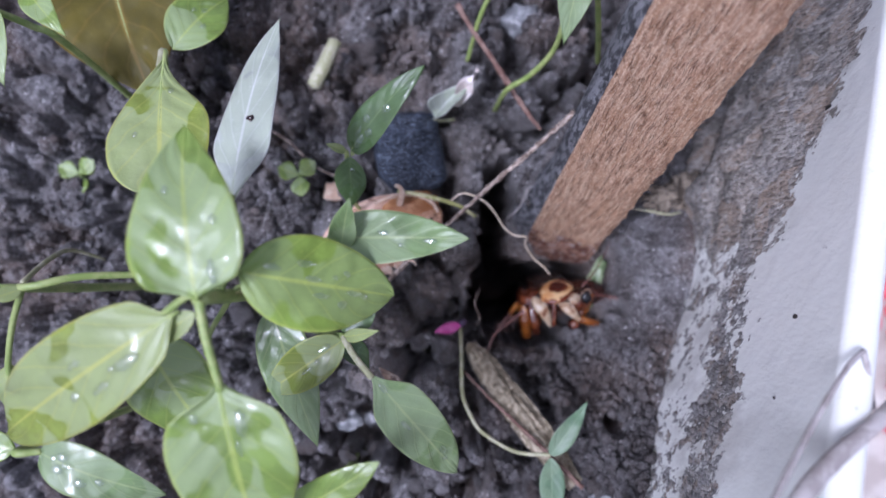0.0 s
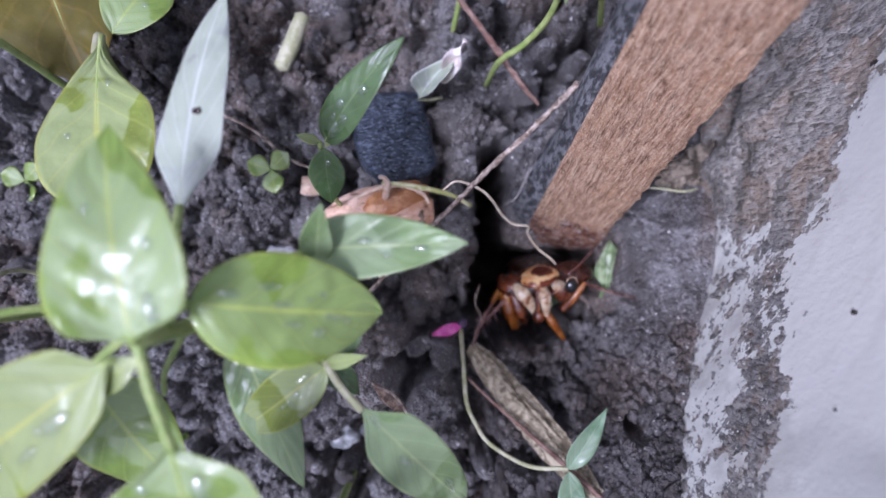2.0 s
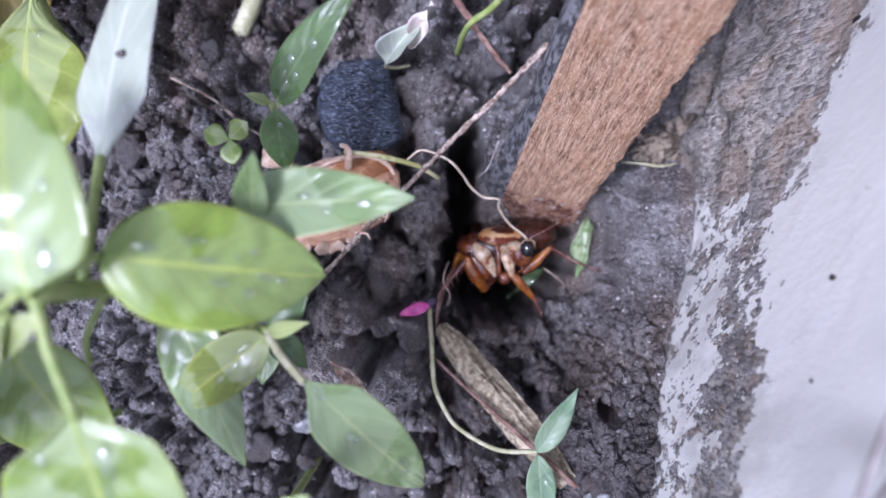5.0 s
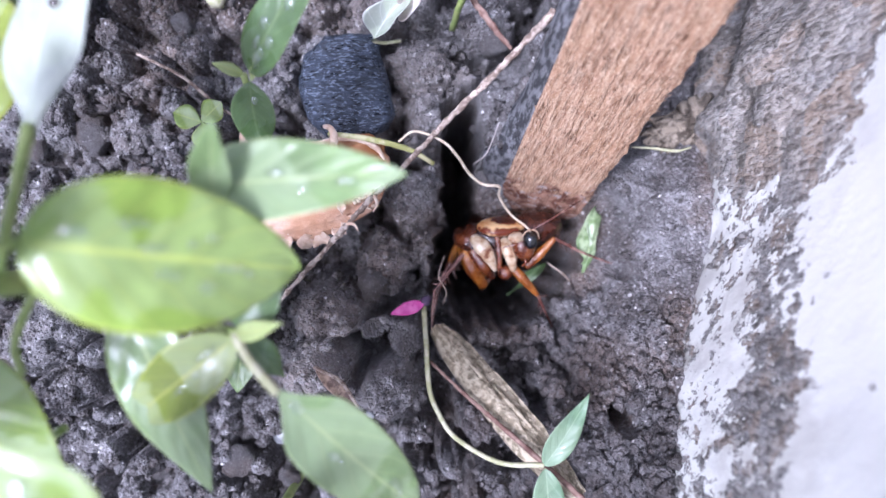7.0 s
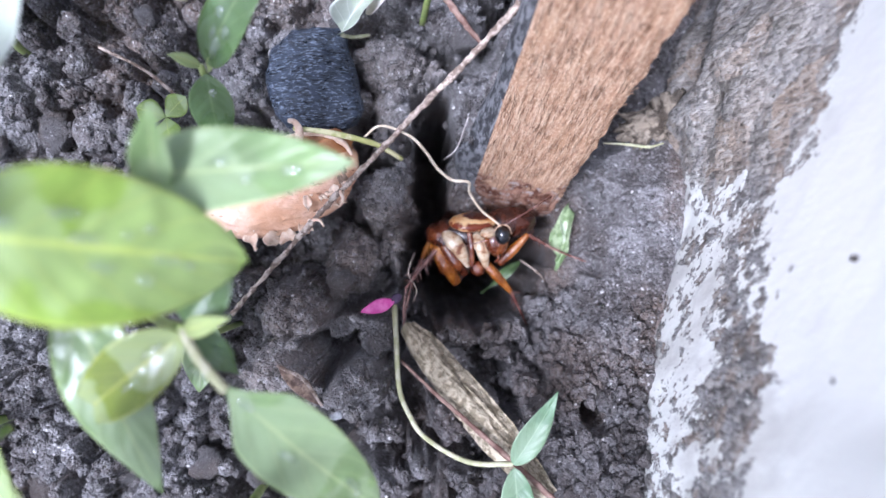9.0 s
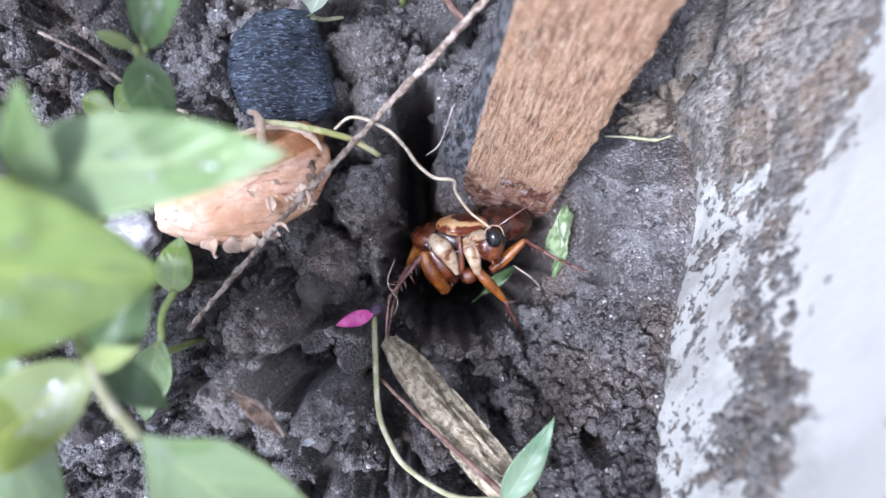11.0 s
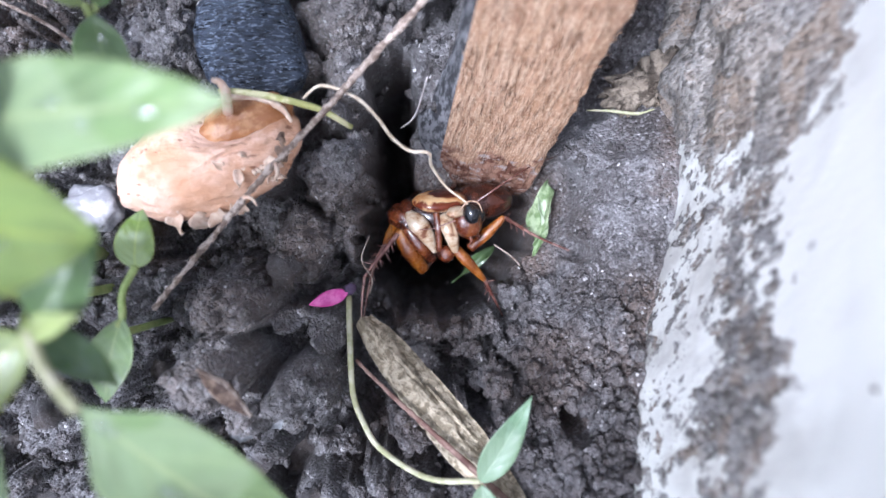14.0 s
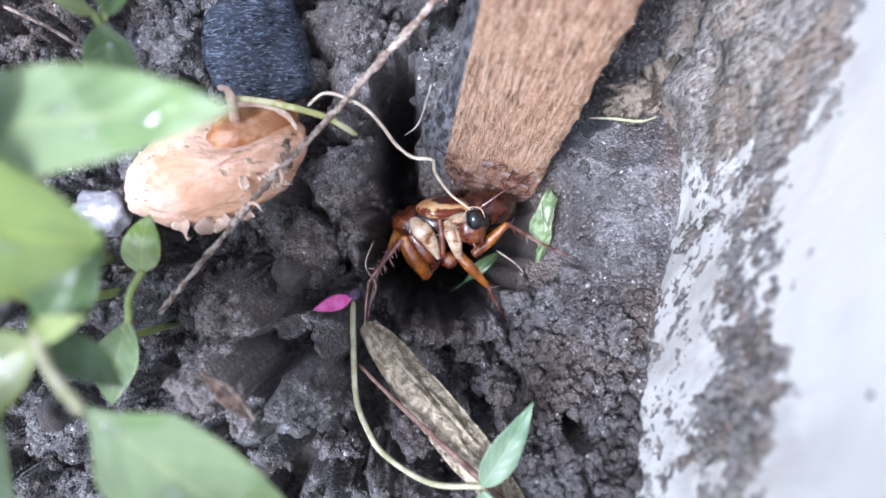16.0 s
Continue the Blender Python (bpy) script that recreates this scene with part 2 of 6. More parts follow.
def wall_material():
    m = Nodes("flaking_white_paint")
    pos = m.add("TexCoord").outputs["Object"]
    sep = m.add("SeparateXYZ", Vector=pos)
    y, z = sep.outputs[1], sep.outputs[2]
    flow = m.add("Mapping", Vector=m.place((1, 1, 1), (radians(24), 0, 0)), Scale=(1, 0.85, 0.55)).outputs[0]
    big = m.noise(170, 6, 0.7, flow)
    mid = m.noise(520, 5, 0.72, flow)
    soft = m.noise(60, 4, 0.6, m.place((1, 0.8, 1)))
    fine = m.noise(1500, 4, 0.7, m.place((1, 1, 0.45)))
    mask = m.math("ADD", m.math("MULTIPLY", big, 0.5), m.math("MULTIPLY", mid, 0.5))
    # paint is lost in flakes above the soil, and wholly behind the stake
    tall = m.math("ADD", z, m.math("MULTIPLY", m.math("MINIMUM", y, 0.0), 0.45))
    edge = m.math("ADD", tall, m.math("MULTIPLY", m.math("SUBTRACT", soft, 0.5), 0.016))
    foot = m.step(edge, -0.008, -0.001, 0.85, 0.0)
    strip = m.math("MULTIPLY", m.step(edge, 0.011, 0.017), m.step(edge, 0.025, 0.033, 1.0, 0.0))
    near = m.step(m.math("ADD", y, m.math("MULTIPLY", m.math("SUBTRACT", soft, 0.5), 0.02)), -0.004, 0.010)
    bare = m.math("MULTIPLY", m.step(edge, 0.022, 0.044, 1.0, 0.0), near)
    low = m.step(edge, 0.028, 0.036, 0.37, 0.0)
    belt = m.math("MAXIMUM", m.math("MAXIMUM", foot, bare), m.math("MAXIMUM", m.math("MULTIPLY", strip, 0.56), low))
    lost = m.step(m.math("ADD", mask, m.math("MULTIPLY", belt, 0.32)), 0.63, 0.655)
    cement = m.mix(m.step(mid, 0.40, 0.60), (0.14, 0.135, 0.13), (0.32, 0.31, 0.30))
    cement = m.mix(m.step(m.noise(260, 4, 0.6, m.place()), 0.5, 0.62, 0, 0.6), cement, (0.31, 0.23, 0.165))
    cement = m.mix(m.math("MULTIPLY", near, m.step(m.noise(330, 5, 0.65, m.place()), 0.36, 0.60, 0.15, 0.9)), cement, (0.44, 0.405, 0.36))
    stone = m.add("SeparateXYZ", Vector=m.add("TexVoronoi", Vector=m.place(), Scale=230).outputs["Color"]).outputs[0]
    cement = m.mix(m.math("MULTIPLY", near, m.step(stone, 0.55, 0.95, 0, 0.8)), cement, (0.40, 0.31, 0.23))
    cement = m.mix(m.math("MULTIPLY", near, m.step(stone, 0.30, 0.0, 0, 0.7)), cement, (0.17, 0.15, 0.12))
    sand = m.add("TexVoronoi", Vector=m.mix(0.0003, m.place((1, 1, 0.42)), m.add("TexNoise", Vector=m.place(), Scale=900).outputs["Color"], "ADD"), Scale=1150)
    bit = m.add("SeparateXYZ", Vector=sand.outputs["Color"]).outputs[0]
    cement = m.mix(m.step(bit, 0.6, 1.0, 0, 0.55), cement, (0.50, 0.46, 0.41))
    cement = m.mix(m.step(bit, 0.35, 0.0, 0, 0.6), cement, (0.10, 0.085, 0.07))
    cement = m.mix(m.step(fine, 0.55, 0.64, 0, 0.5), cement, (0.56, 0.54, 0.50))
    cement = m.mix(m.step(fine, 0.45, 0.36, 0, 0.7), cement, (0.07, 0.06, 0.05))
    paint = m.mix(m.step(soft, 0.4, 0.7, 0, 0.3), (0.83, 0.838, 0.785), (0.75, 0.75, 0.685))
    grime = m.math("MULTIPLY", m.step(edge, 0.026, 0.046, 1.0, 0.0), m.step(m.noise(110, 4, 0.6, flow), 0.46, 0.66, 0.0, 0.55))
    paint = m.mix(grime, paint, (0.40, 0.385, 0.345))
    paint = m.mix(m.step(mid, 0.66, 0.74, 0, 0.4), paint, (0.45, 0.44, 0.41))
    m.set(Base_Color=m.mix(lost, paint, cement), Roughness=m.step(lost, 0, 1, 0.6, 0.88))
    tall = m.math("ADD", m.math("MULTIPLY", lost, -0.8), m.math("MULTIPLY", m.math("MULTIPLY", m.math("SUBTRACT", m.math("ADD", fine, mid), m.math("MULTIPLY", sand.outputs["Distance"], 0.8)), lost), 1.3))
    m.bump(m.math("ADD", tall, m.math("MULTIPLY", mid, 0.25)), 0.8, 0.0008)
    return m.mat


def water_material():
    # light passes straight through a thin, faintly shining skin
    m = Nodes("water")
    gloss = m.add("BsdfGlossy", Color=(1, 1, 1, 1), Roughness=0.03)
    clear = m.add("BsdfTransparent", Color=(0.97, 0.98, 0.97, 1))
    both = m.add("MixShader", Fac=0.17)
    m.t.links.new(clear.outputs[0], both.inputs[1])
    m.t.links.new(gloss.outputs[0], both.inputs[2])
    m.t.links.new(both.outputs[0], m.out.inputs[0])
    return m.mat


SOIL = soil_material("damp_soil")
CRUMB = soil_material("soil_crumb", 0.88)
LEAF = leaf_material("pepper_leaf", (0.31, 0.45, 0.09), film=1.0)
LEAF_YOUNG = leaf_material("young_pepper_leaf", (0.37, 0.46, 0.08), gloss=0.26, film=1.0)
LEAF_COOL = leaf_material("blue_green_leaf", (0.29, 0.42, 0.17), gloss=0.28, film=0.9, dry=0.5)
LEAF_FRESH = leaf_material("fresh_green_leaf", (0.39, 0.55, 0.10), gloss=0.3, dull=0.35, film=0.9, dry=0.45)
LEAF_OLIVE = leaf_material("old_olive_leaf", (0.19, 0.155, 0.022), gloss=0.45, dull=0.4, film=0.0, dry=0.0)
# pale tone paints sky reflection on the upright leaf; the withered leaf is pale itself
LEAF_PALE = leaf_material("pale_sheen_leaf", (0.62, 0.67, 0.59), gloss=0.3, film=1.0)
LEAF_DARK = leaf_material("dark_seedling_leaf", (0.12, 0.215, 0.07), gloss=0.2, film=1.0, dry=0.1)
LEAF_WEED = leaf_material("grey_green_weed_leaf", (0.20, 0.33, 0.19), gloss=0.3, film=0.4, dry=0.3)
HUSK = plain_material("brown_husk", (0.085, 0.05, 0.036), (0.30, 0.21, 0.15), 500, 0.6)
BLEACHED = plain_material("bleached_leaf", (0.60, 0.52, 0.48), (0.80, 0.74, 0.71), 300, 0.6)
STEM = plain_material("green_stem", (0.25, 0.34, 0.09), (0.36, 0.42, 0.15), 500, 0.45, 0.2, 0.0002, spec=0.5)
STEM_YELLOW = plain_material("yellow_stem", (0.42, 0.42, 0.15), (0.66, 0.62, 0.36), 300, 0.5, 0.2, 0.0002)
STEM_PALE = plain_material("pale_stem", (0.36, 0.36, 0.20), (0.50, 0.48, 0.34), 500, 0.5, 0.2, 0.0002)
SCRAP = plain_material("green_scrap", (0.15, 0.22, 0.09), (0.36, 0.43, 0.26), 500, 0.5, 0.6, 0.0005)
SCRAP_PALE = plain_material("pale_green_scrap", (0.32, 0.39, 0.25), (0.54, 0.59, 0.45), 500, 0.5, 0.6, 0.0005)
RIB = plain_material("leaf_rib", (0.36, 0.46, 0.14), (0.46, 0.53, 0.2), 400, 0.4, 0.2, 0.0002)
WOOD = wood_material()
BARK = plain_material("grey_bark", (0.05, 0.05, 0.054), (0.27, 0.27, 0.28), 700, 0.75, 1.0, 0.0010, (1, 1, 0.5))
WALL = wall_material()
def stone_material():
    m = Nodes("blue_black_pebble")
    w = m.place((0.55, 1.9, 1), (0, 0, 0.35))
    n, dash, big = m.noise(900, 4, 0.6, w), m.noise(1900, 3, 0.6, w, 0.3), m.noise(120, 3, 0.5, m.place())
    col = m.mix(m.step(n, 0.4, 0.62), (0.012, 0.016, 0.024), (0.045, 0.058, 0.085))
    col = m.mix(m.step(dash, 0.55, 0.61, 0, 0.8), col, (0.22, 0.26, 0.33))
    col = m.mix(m.step(big, 0.5, 0.66, 0, 0.5), col, (0.05, 0.06, 0.08))
    m.set(Base_Color=col, Roughness=m.step(n, 0.3, 0.7, 0.25, 0.5))
    m.bump(m.math("ADD", n, dash), 0.9, 0.0005)
    return m.mat


STONE = stone_material()

def nut_material():
    m = Nodes("tan_nut_shell")
    w = m.place()
    n, big = m.noise(520, 5, 0.65, w), m.noise(120, 3, 0.5, w)
    dots = m.noise(620, 2, 0.5, m.place((0.5, 1.5, 1), (0, 0, -0.33)))
    col = m.mix(m.step(n, 0.42, 0.58), (0.60, 0.36, 0.24), (0.74, 0.50, 0.37))
    col = m.mix(m.step(big, 0.45, 0.62, 0, 0.5), col, (0.78, 0.57, 0.44))
    col = m.mix(m.step(m.noise(75, 3, 0.6, m.place((1, 1, 1), (0.3, 0.9, 0.1))), 0.44, 0.62, 0, 0.7), col, (0.50, 0.25, 0.12))
    col = m.mix(m.step(dots, 0.34, 0.28, 0, 0.75), col, (0.2, 0.08, 0.04))
    m.set(Base_Color=col, Roughness=0.6)
    m.bump(m.math("ADD", n, m.math("MULTIPLY", dots, 1.5)), 0.6, 0.0006)
    return m.mat


NUT = nut_material()
NUT_IN = plain_material("brown_nut_kernel", (0.30, 0.125, 0.045), (0.46, 0.24, 0.11), 300, 0.4, 0.3, 0.0004)
FIBRE = plain_material("pale_fibre", (0.66, 0.46, 0.33), (0.80, 0.64, 0.50), 600, 0.7)
TWIG = plain_material("dry_twig", (0.17, 0.12, 0.09), (0.52, 0.43, 0.36), 800, 0.8, 0.8, 0.0004)
TWIG_RED = plain_material("reddish_twig", (0.16, 0.085, 0.065), (0.30, 0.20, 0.16), 420, 0.75, 0.6, 0.0003)
TWIG_GREY = plain_material("grey_twig", (0.36, 0.32, 0.30), (0.52, 0.48, 0.46), 420, 0.8, 0.6, 0.0003)
ROOT = plain_material("pale_root", (0.55, 0.45, 0.33), (0.72, 0.63, 0.5), 600, 0.6, 0.3, 0.0002)
CHIP = plain_material("bark_chip", (0.25, 0.205, 0.135), (0.56, 0.48, 0.35), 700, 0.8, 1.0, 0.0012, (1, 1, 1))
PINK = plain_material("magenta_petal", (0.50, 0.05, 0.26), (0.66, 0.16, 0.42), 300, 0.5, 0.3, 0.0002)
RED = plain_material("red_petal", (0.65, 0.05, 0.09), (0.75, 0.15, 0.17), 200, 0.6, 0.3, 0.0002)
DRYLEAF = plain_material("dry_leaf", (0.075, 0.058, 0.042), (0.30, 0.25, 0.19), 420, 0.75, 1.0, 0.0012)
GRIT = plain_material("pale_grit", (0.17, 0.175, 0.18), (0.36, 0.365, 0.37), 300, 0.22, 0.5, 0.0005)
GRIT_PALE = plain_material("milky_grit", (0.36, 0.35, 0.36), (0.66, 0.64, 0.66), 260, 0.2, 0.6, 0.0006)
GRAVEL = plain_material("pale_gravel", (0.50, 0.43, 0.38), (0.72, 0.66, 0.6), 60, 0.8, 0.8, 0.003)
WATER = water_material()


def chitin_material(name, *tones):
    """Shiny horn in streaks of four tones, from dark to light."""
    m = Nodes(name)
    w = m.place()
    n = m.noise(240, 3, 0.5, m.add("Mapping", Vector=w, Scale=(1.0, 1.0, 0.6)).outputs[0], 0.4)
    fine = m.noise(1600, 4, 0.65, w)
    col = m.ramp(n, *zip((0.30, 0.40, 0.54, 0.70), tones))
    col = m.mix(m.step(fine, 0.42, 0.30, 0, 0.5), col, tones[0])
    m.set(Base_Color=col, Roughness=m.step(fine, 0.35, 0.65, 0.14, 0.34), Coat_Weight=0.5, Coat_Roughness=0.06)
    m.bump(m.math("ADD", m.math("MULTIPLY", n, 1.4), m.math("MULTIPLY", fine, 0.5)), 0.7, 0.0005)
    return m.mat


AMBER = chitin_material("amber_leg", (0.022, 0.004, 0.002), (0.085, 0.018, 0.003), (0.20, 0.058, 0.006), (0.36, 0.14, 0.018))
def hip_material():
    m = Nodes("cream_coxa")
    n = m.noise(520, 4, 0.6, m.place(), 0.5)
    col = m.ramp(n, (0.36, (0.13, 0.04, 0.012)), (0.46, (0.33, 0.21, 0.12)), (0.54, (0.44, 0.34, 0.23)), (0.68, (0.52, 0.44, 0.34)))
    m.set(Base_Color=col, Roughness=0.32)
    m.bump(n, 0.4, 0.0003)
    return m.mat


CREAM = hip_material()
DARK = plain_material("dark_red_chitin", (0.020, 0.006, 0.004), (0.060, 0.015, 0.007), 400, 0.22, 0.3, 0.0002, spec=0.6)
SHIN = plain_material("red_brown_shin", (0.10, 0.035, 0.026), (0.30, 0.165, 0.135), 300, 0.25, 0.3, 0.0002, spec=0.8)
CHITIN = chitin_material("red_brown_chitin", (0.010, 0.003, 0.002), (0.035, 0.007, 0.003), (0.10, 0.022, 0.006), (0.24, 0.075, 0.02))
TWIG_CREAM = plain_material("cream_rim", (0.30, 0.16, 0.09), (0.52, 0.36, 0.24), 500, 0.3)
BLACK = plain_material("black_eye", (0.004, 0.004, 0.005), (0.01, 0.01, 0.012), 900, 0.12, 0.1, 0.0001, spec=0.8)


def shield_material():
    m = Nodes("yellow_and_brown_shield")
    w = m.add("TexCoord").outputs["UV"]
    sep = m.add("SeparateXYZ", Vector=w)
    u, v = sep.outputs[0], m.math("ABSOLUTE", sep.outputs[1])
    n = m.math("MULTIPLY", m.math("SUBTRACT", m.noise(460, 4, 0.6, m.place()), 0.5), 0.9)
    du = m.math("DIVIDE", m.math("SUBTRACT", u, 0.08), 0.62)
    dv = m.math("DIVIDE", m.math("SUBTRACT", sep.outputs[1], 0.08), 0.58)
    far = m.math("ADD", m.math("SQRT", m.math("ADD", m.math("MULTIPLY", du, du), m.math("MULTIPLY", dv, dv))), n)
    blot = m.math("MAXIMUM", m.step(far, 0.72, 1.0, 1.0, 0.0), m.step(m.math("ADD", sep.outputs[1], n), 0.45, 0.75))
    edge = m.step(m.math("ADD", m.math("SQRT", m.math("ADD", m.math("MULTIPLY", u, u), m.math("MULTIPLY", v, v))), n), 0.86, 1.0)
    tan = m.mix(m.step(m.noise(300, 4, 0.6, m.place()), 0.35, 0.65), (0.46, 0.20, 0.06), (0.66, 0.45, 0.23))
    col = m.mix(m.math("MAXIMUM", blot, edge), tan, m.mix(m.step(far, 0.2, 1.0), (0.05, 0.008, 0.004), (0.11, 0.022, 0.008)))
    m.set(Base_Color=col, Roughness=0.25)
    m.bsdf.inputs["Specular IOR Level"].default_value = 0.6
    return m.mat


SHIELD = shield_material()


FACE = chitin_material("red_and_amber_face", (0.010, 0.003, 0.002), (0.028, 0.006, 0.003), (0.09, 0.020, 0.006), (0.30, 0.11, 0.03))

# ---- building kit ----
REST = {}


def rest(ob):
    return REST.get(ob, Matrix())


def mesh_of(name, shape, material, inverse):
    verts, faces = shape[0], shape[1]
    me = bpy.data.meshes.new(name)
    a = np.asarray(verts, float).reshape(-1, 3) * C
    m = np.array(inverse)
    a = a @ m[:3, :3].T + m[:3, 3]
    me.from_pydata(a.tolist(), [], faces)
    me.materials.append(material)
    me.polygons.foreach_set("use_smooth", [True] * len(me.polygons))
    if len(shape) > 2:
        layer = me.uv_layers.new(name="UVMap")
        loops = np.empty(len(me.loops), int)
        me.loops.foreach_get("vertex_index", loops)
        layer.data.foreach_set("uv", np.asarray(shape[2], float)[loops].ravel())
    me.update()
    return me


def part(name, shape, material, parent, label="", pivot=None):
    """One mesh under a thing or a part; pivot: its own turning point."""
    here = rest(parent)
    own = Matrix.Translation(here.inverted() @ (Vector(pivot) * C)) if pivot is not None else Matrix()
    ob = new(name, mesh_of(name, shape, material, (here @ own).inverted()))
    ob.parent = parent
    ob.matrix_basis = own
    REST[ob] = here @ own
    return tagged(ob, label)


def thing(name, base, label, category, group="", kind=""):
    """An empty at the base of a thing."""
    ob = new(name)
    ob.empty_display_size = 0.005
    ob.location = Vector(base) * C
    REST[ob] = Matrix.Translation(ob.location)
    return tagged(ob, label, category, group, kind)


def solo(name, shape, material, base, label, category, group="", kind=""):
    """A thing of one mesh."""
    m = Matrix.Translation(Vector(base) * C)
    ob = new(name, mesh_of(name, shape, material, m.inverted()))
    ob.matrix_basis = m
    REST[ob] = m
    return tagged(ob, label, category, group, kind)


def curve_points(points, n):
    """n points on a smooth line through the given ones."""
    p = np.asarray(points, float)
    if len(p) < 3:
        k = np.linspace(0, 1, n)[:, None]
        return p[0] * (1 - k) + p[-1] * k
    q = np.vstack([2 * p[0] - p[1], p, 2 * p[-1] - p[-2]])
    out = []
    for u in np.linspace(0, len(p) - 1 - 1e-9, n):
        i = int(u)
        t = u - i
        a, b, c, d = q[i : i + 4]
        out.append(0.5 * (2 * b + (c - a) * t + (2 * a - 5 * b + 4 * c - d) * t * t + (3 * b - a - 3 * c + d) * t**3))
    return np.array(out)


def tube(points, radii, n=24, sides=8, rough=0.0, seed=0, flat=1.0):
    """A round bar along a smooth line; radii: from start to end; flat below 1: pressed across."""
    rng = np.random.RandomState(seed)
    line = curve_points(points, n)
    r = np.interp(np.linspace(0, 1, n), np.linspace(0, 1, len(radii)), radii)
    r = r * (1 + rough * rng.uniform(-1, 1, n))
    line = line + rough * r[:, None] * rng.uniform(-0.7, 0.7, (n, 3))
    tang = np.gradient(line, axis=0)
    tang /= np.linalg.norm(tang, axis=1)[:, None] + 1e-9
    side = np.cross(tang[0], (0.13, 0.2, 0.97))
    verts, faces = [], []
    for i in range(n):
        side = side - tang[i] * (side @ tang[i])
        side /= np.linalg.norm(side) + 1e-9
        up = np.cross(tang[i], side)
        for k in range(sides):
            a = 2 * math.pi * k / sides
            verts.append(line[i] + r[i] * (math.cos(a) * side + flat * math.sin(a) * up))
    for i in range(n - 1):
        for k in range(sides):
            j = (k + 1) % sides
            faces.append((i * sides + k, i * sides + j, (i + 1) * sides + j, (i + 1) * sides + k))
    verts += [line[0] - tang[0] * r[0] * 0.5, line[-1] + tang[-1] * r[-1] * 0.5]
    a, b = len(verts) - 2, len(verts) - 1
    for k in range(sides):
        j = (k + 1) % sides
        faces.append((a, j, k))
        faces.append((b, (n - 1) * sides + k, (n - 1) * sides + j))
    return verts, faces


def blob(centre, ax, ay, az, nu=20, nv=12, rough=0.0, freq=2.0, seed=0, boxy=1.0):
    """A lumpy round body with three half axes given as vectors; boxy below 1: squarer."""
    centre, ax, ay, az = (np.asarray(v, float) for v in (centre, ax, ay, az))
    verts, faces, uvs = [], [], []
    off = Vector((seed * 3.7, seed * 1.3, seed * 7.1))

    def put(a, b):
        d = np.array([math.cos(b) * math.cos(a), math.cos(b) * math.sin(a), math.sin(b)])
        e = np.sign(d) * np.abs(d) ** boxy
        k = 1 + rough * noise.fractal(Vector(d) * freq + off, 0.9, 2.0, 4)
        verts.append(centre + k * (e[0] * ax + e[1] * ay + e[2] * az))
        uvs.append((float(d[0]), float(d[1])))

    put(0, -math.pi / 2)
    for j in range(1, nv):
        for i in range(nu):
            put(2 * math.pi * i / nu, -math.pi / 2 + math.pi * j / nv)
    put(0, math.pi / 2)
    last = len(verts) - 1
    for i in range(nu):
        k = (i + 1) % nu
        faces.append((0, 1 + k, 1 + i))
        for j in range(nv - 2):
            a = 1 + j * nu
            faces.append((a + i, a + k, a + nu + k, a + nu + i))
        a = 1 + (nv - 2) * nu
        faces.append((a + i, a + k, last))
    return verts, faces, uvs


def unit(v):
    v = np.asarray(v, float)
    return v / (np.linalg.norm(v) + 1e-9)


def leaf_frame(base, tip, arch, up, nu):
    base, tip = np.asarray(base, float), np.asarray(tip, float)
    u = np.linspace(0, 1, nu)[:, None]
    up = unit(up)
    long = np.linalg.norm(tip - base)
    line = base * (1 - u) + tip * u + up * (arch * long * 4 * u * (1 - u))
    tang = np.gradient(line, axis=0)
    tang /= np.linalg.norm(tang, axis=1)[:, None]
    side = np.cross(up, tang)
    side /= np.linalg.norm(side, axis=1)[:, None]
    return u[:, 0], line, tang, side, np.cross(tang, side)


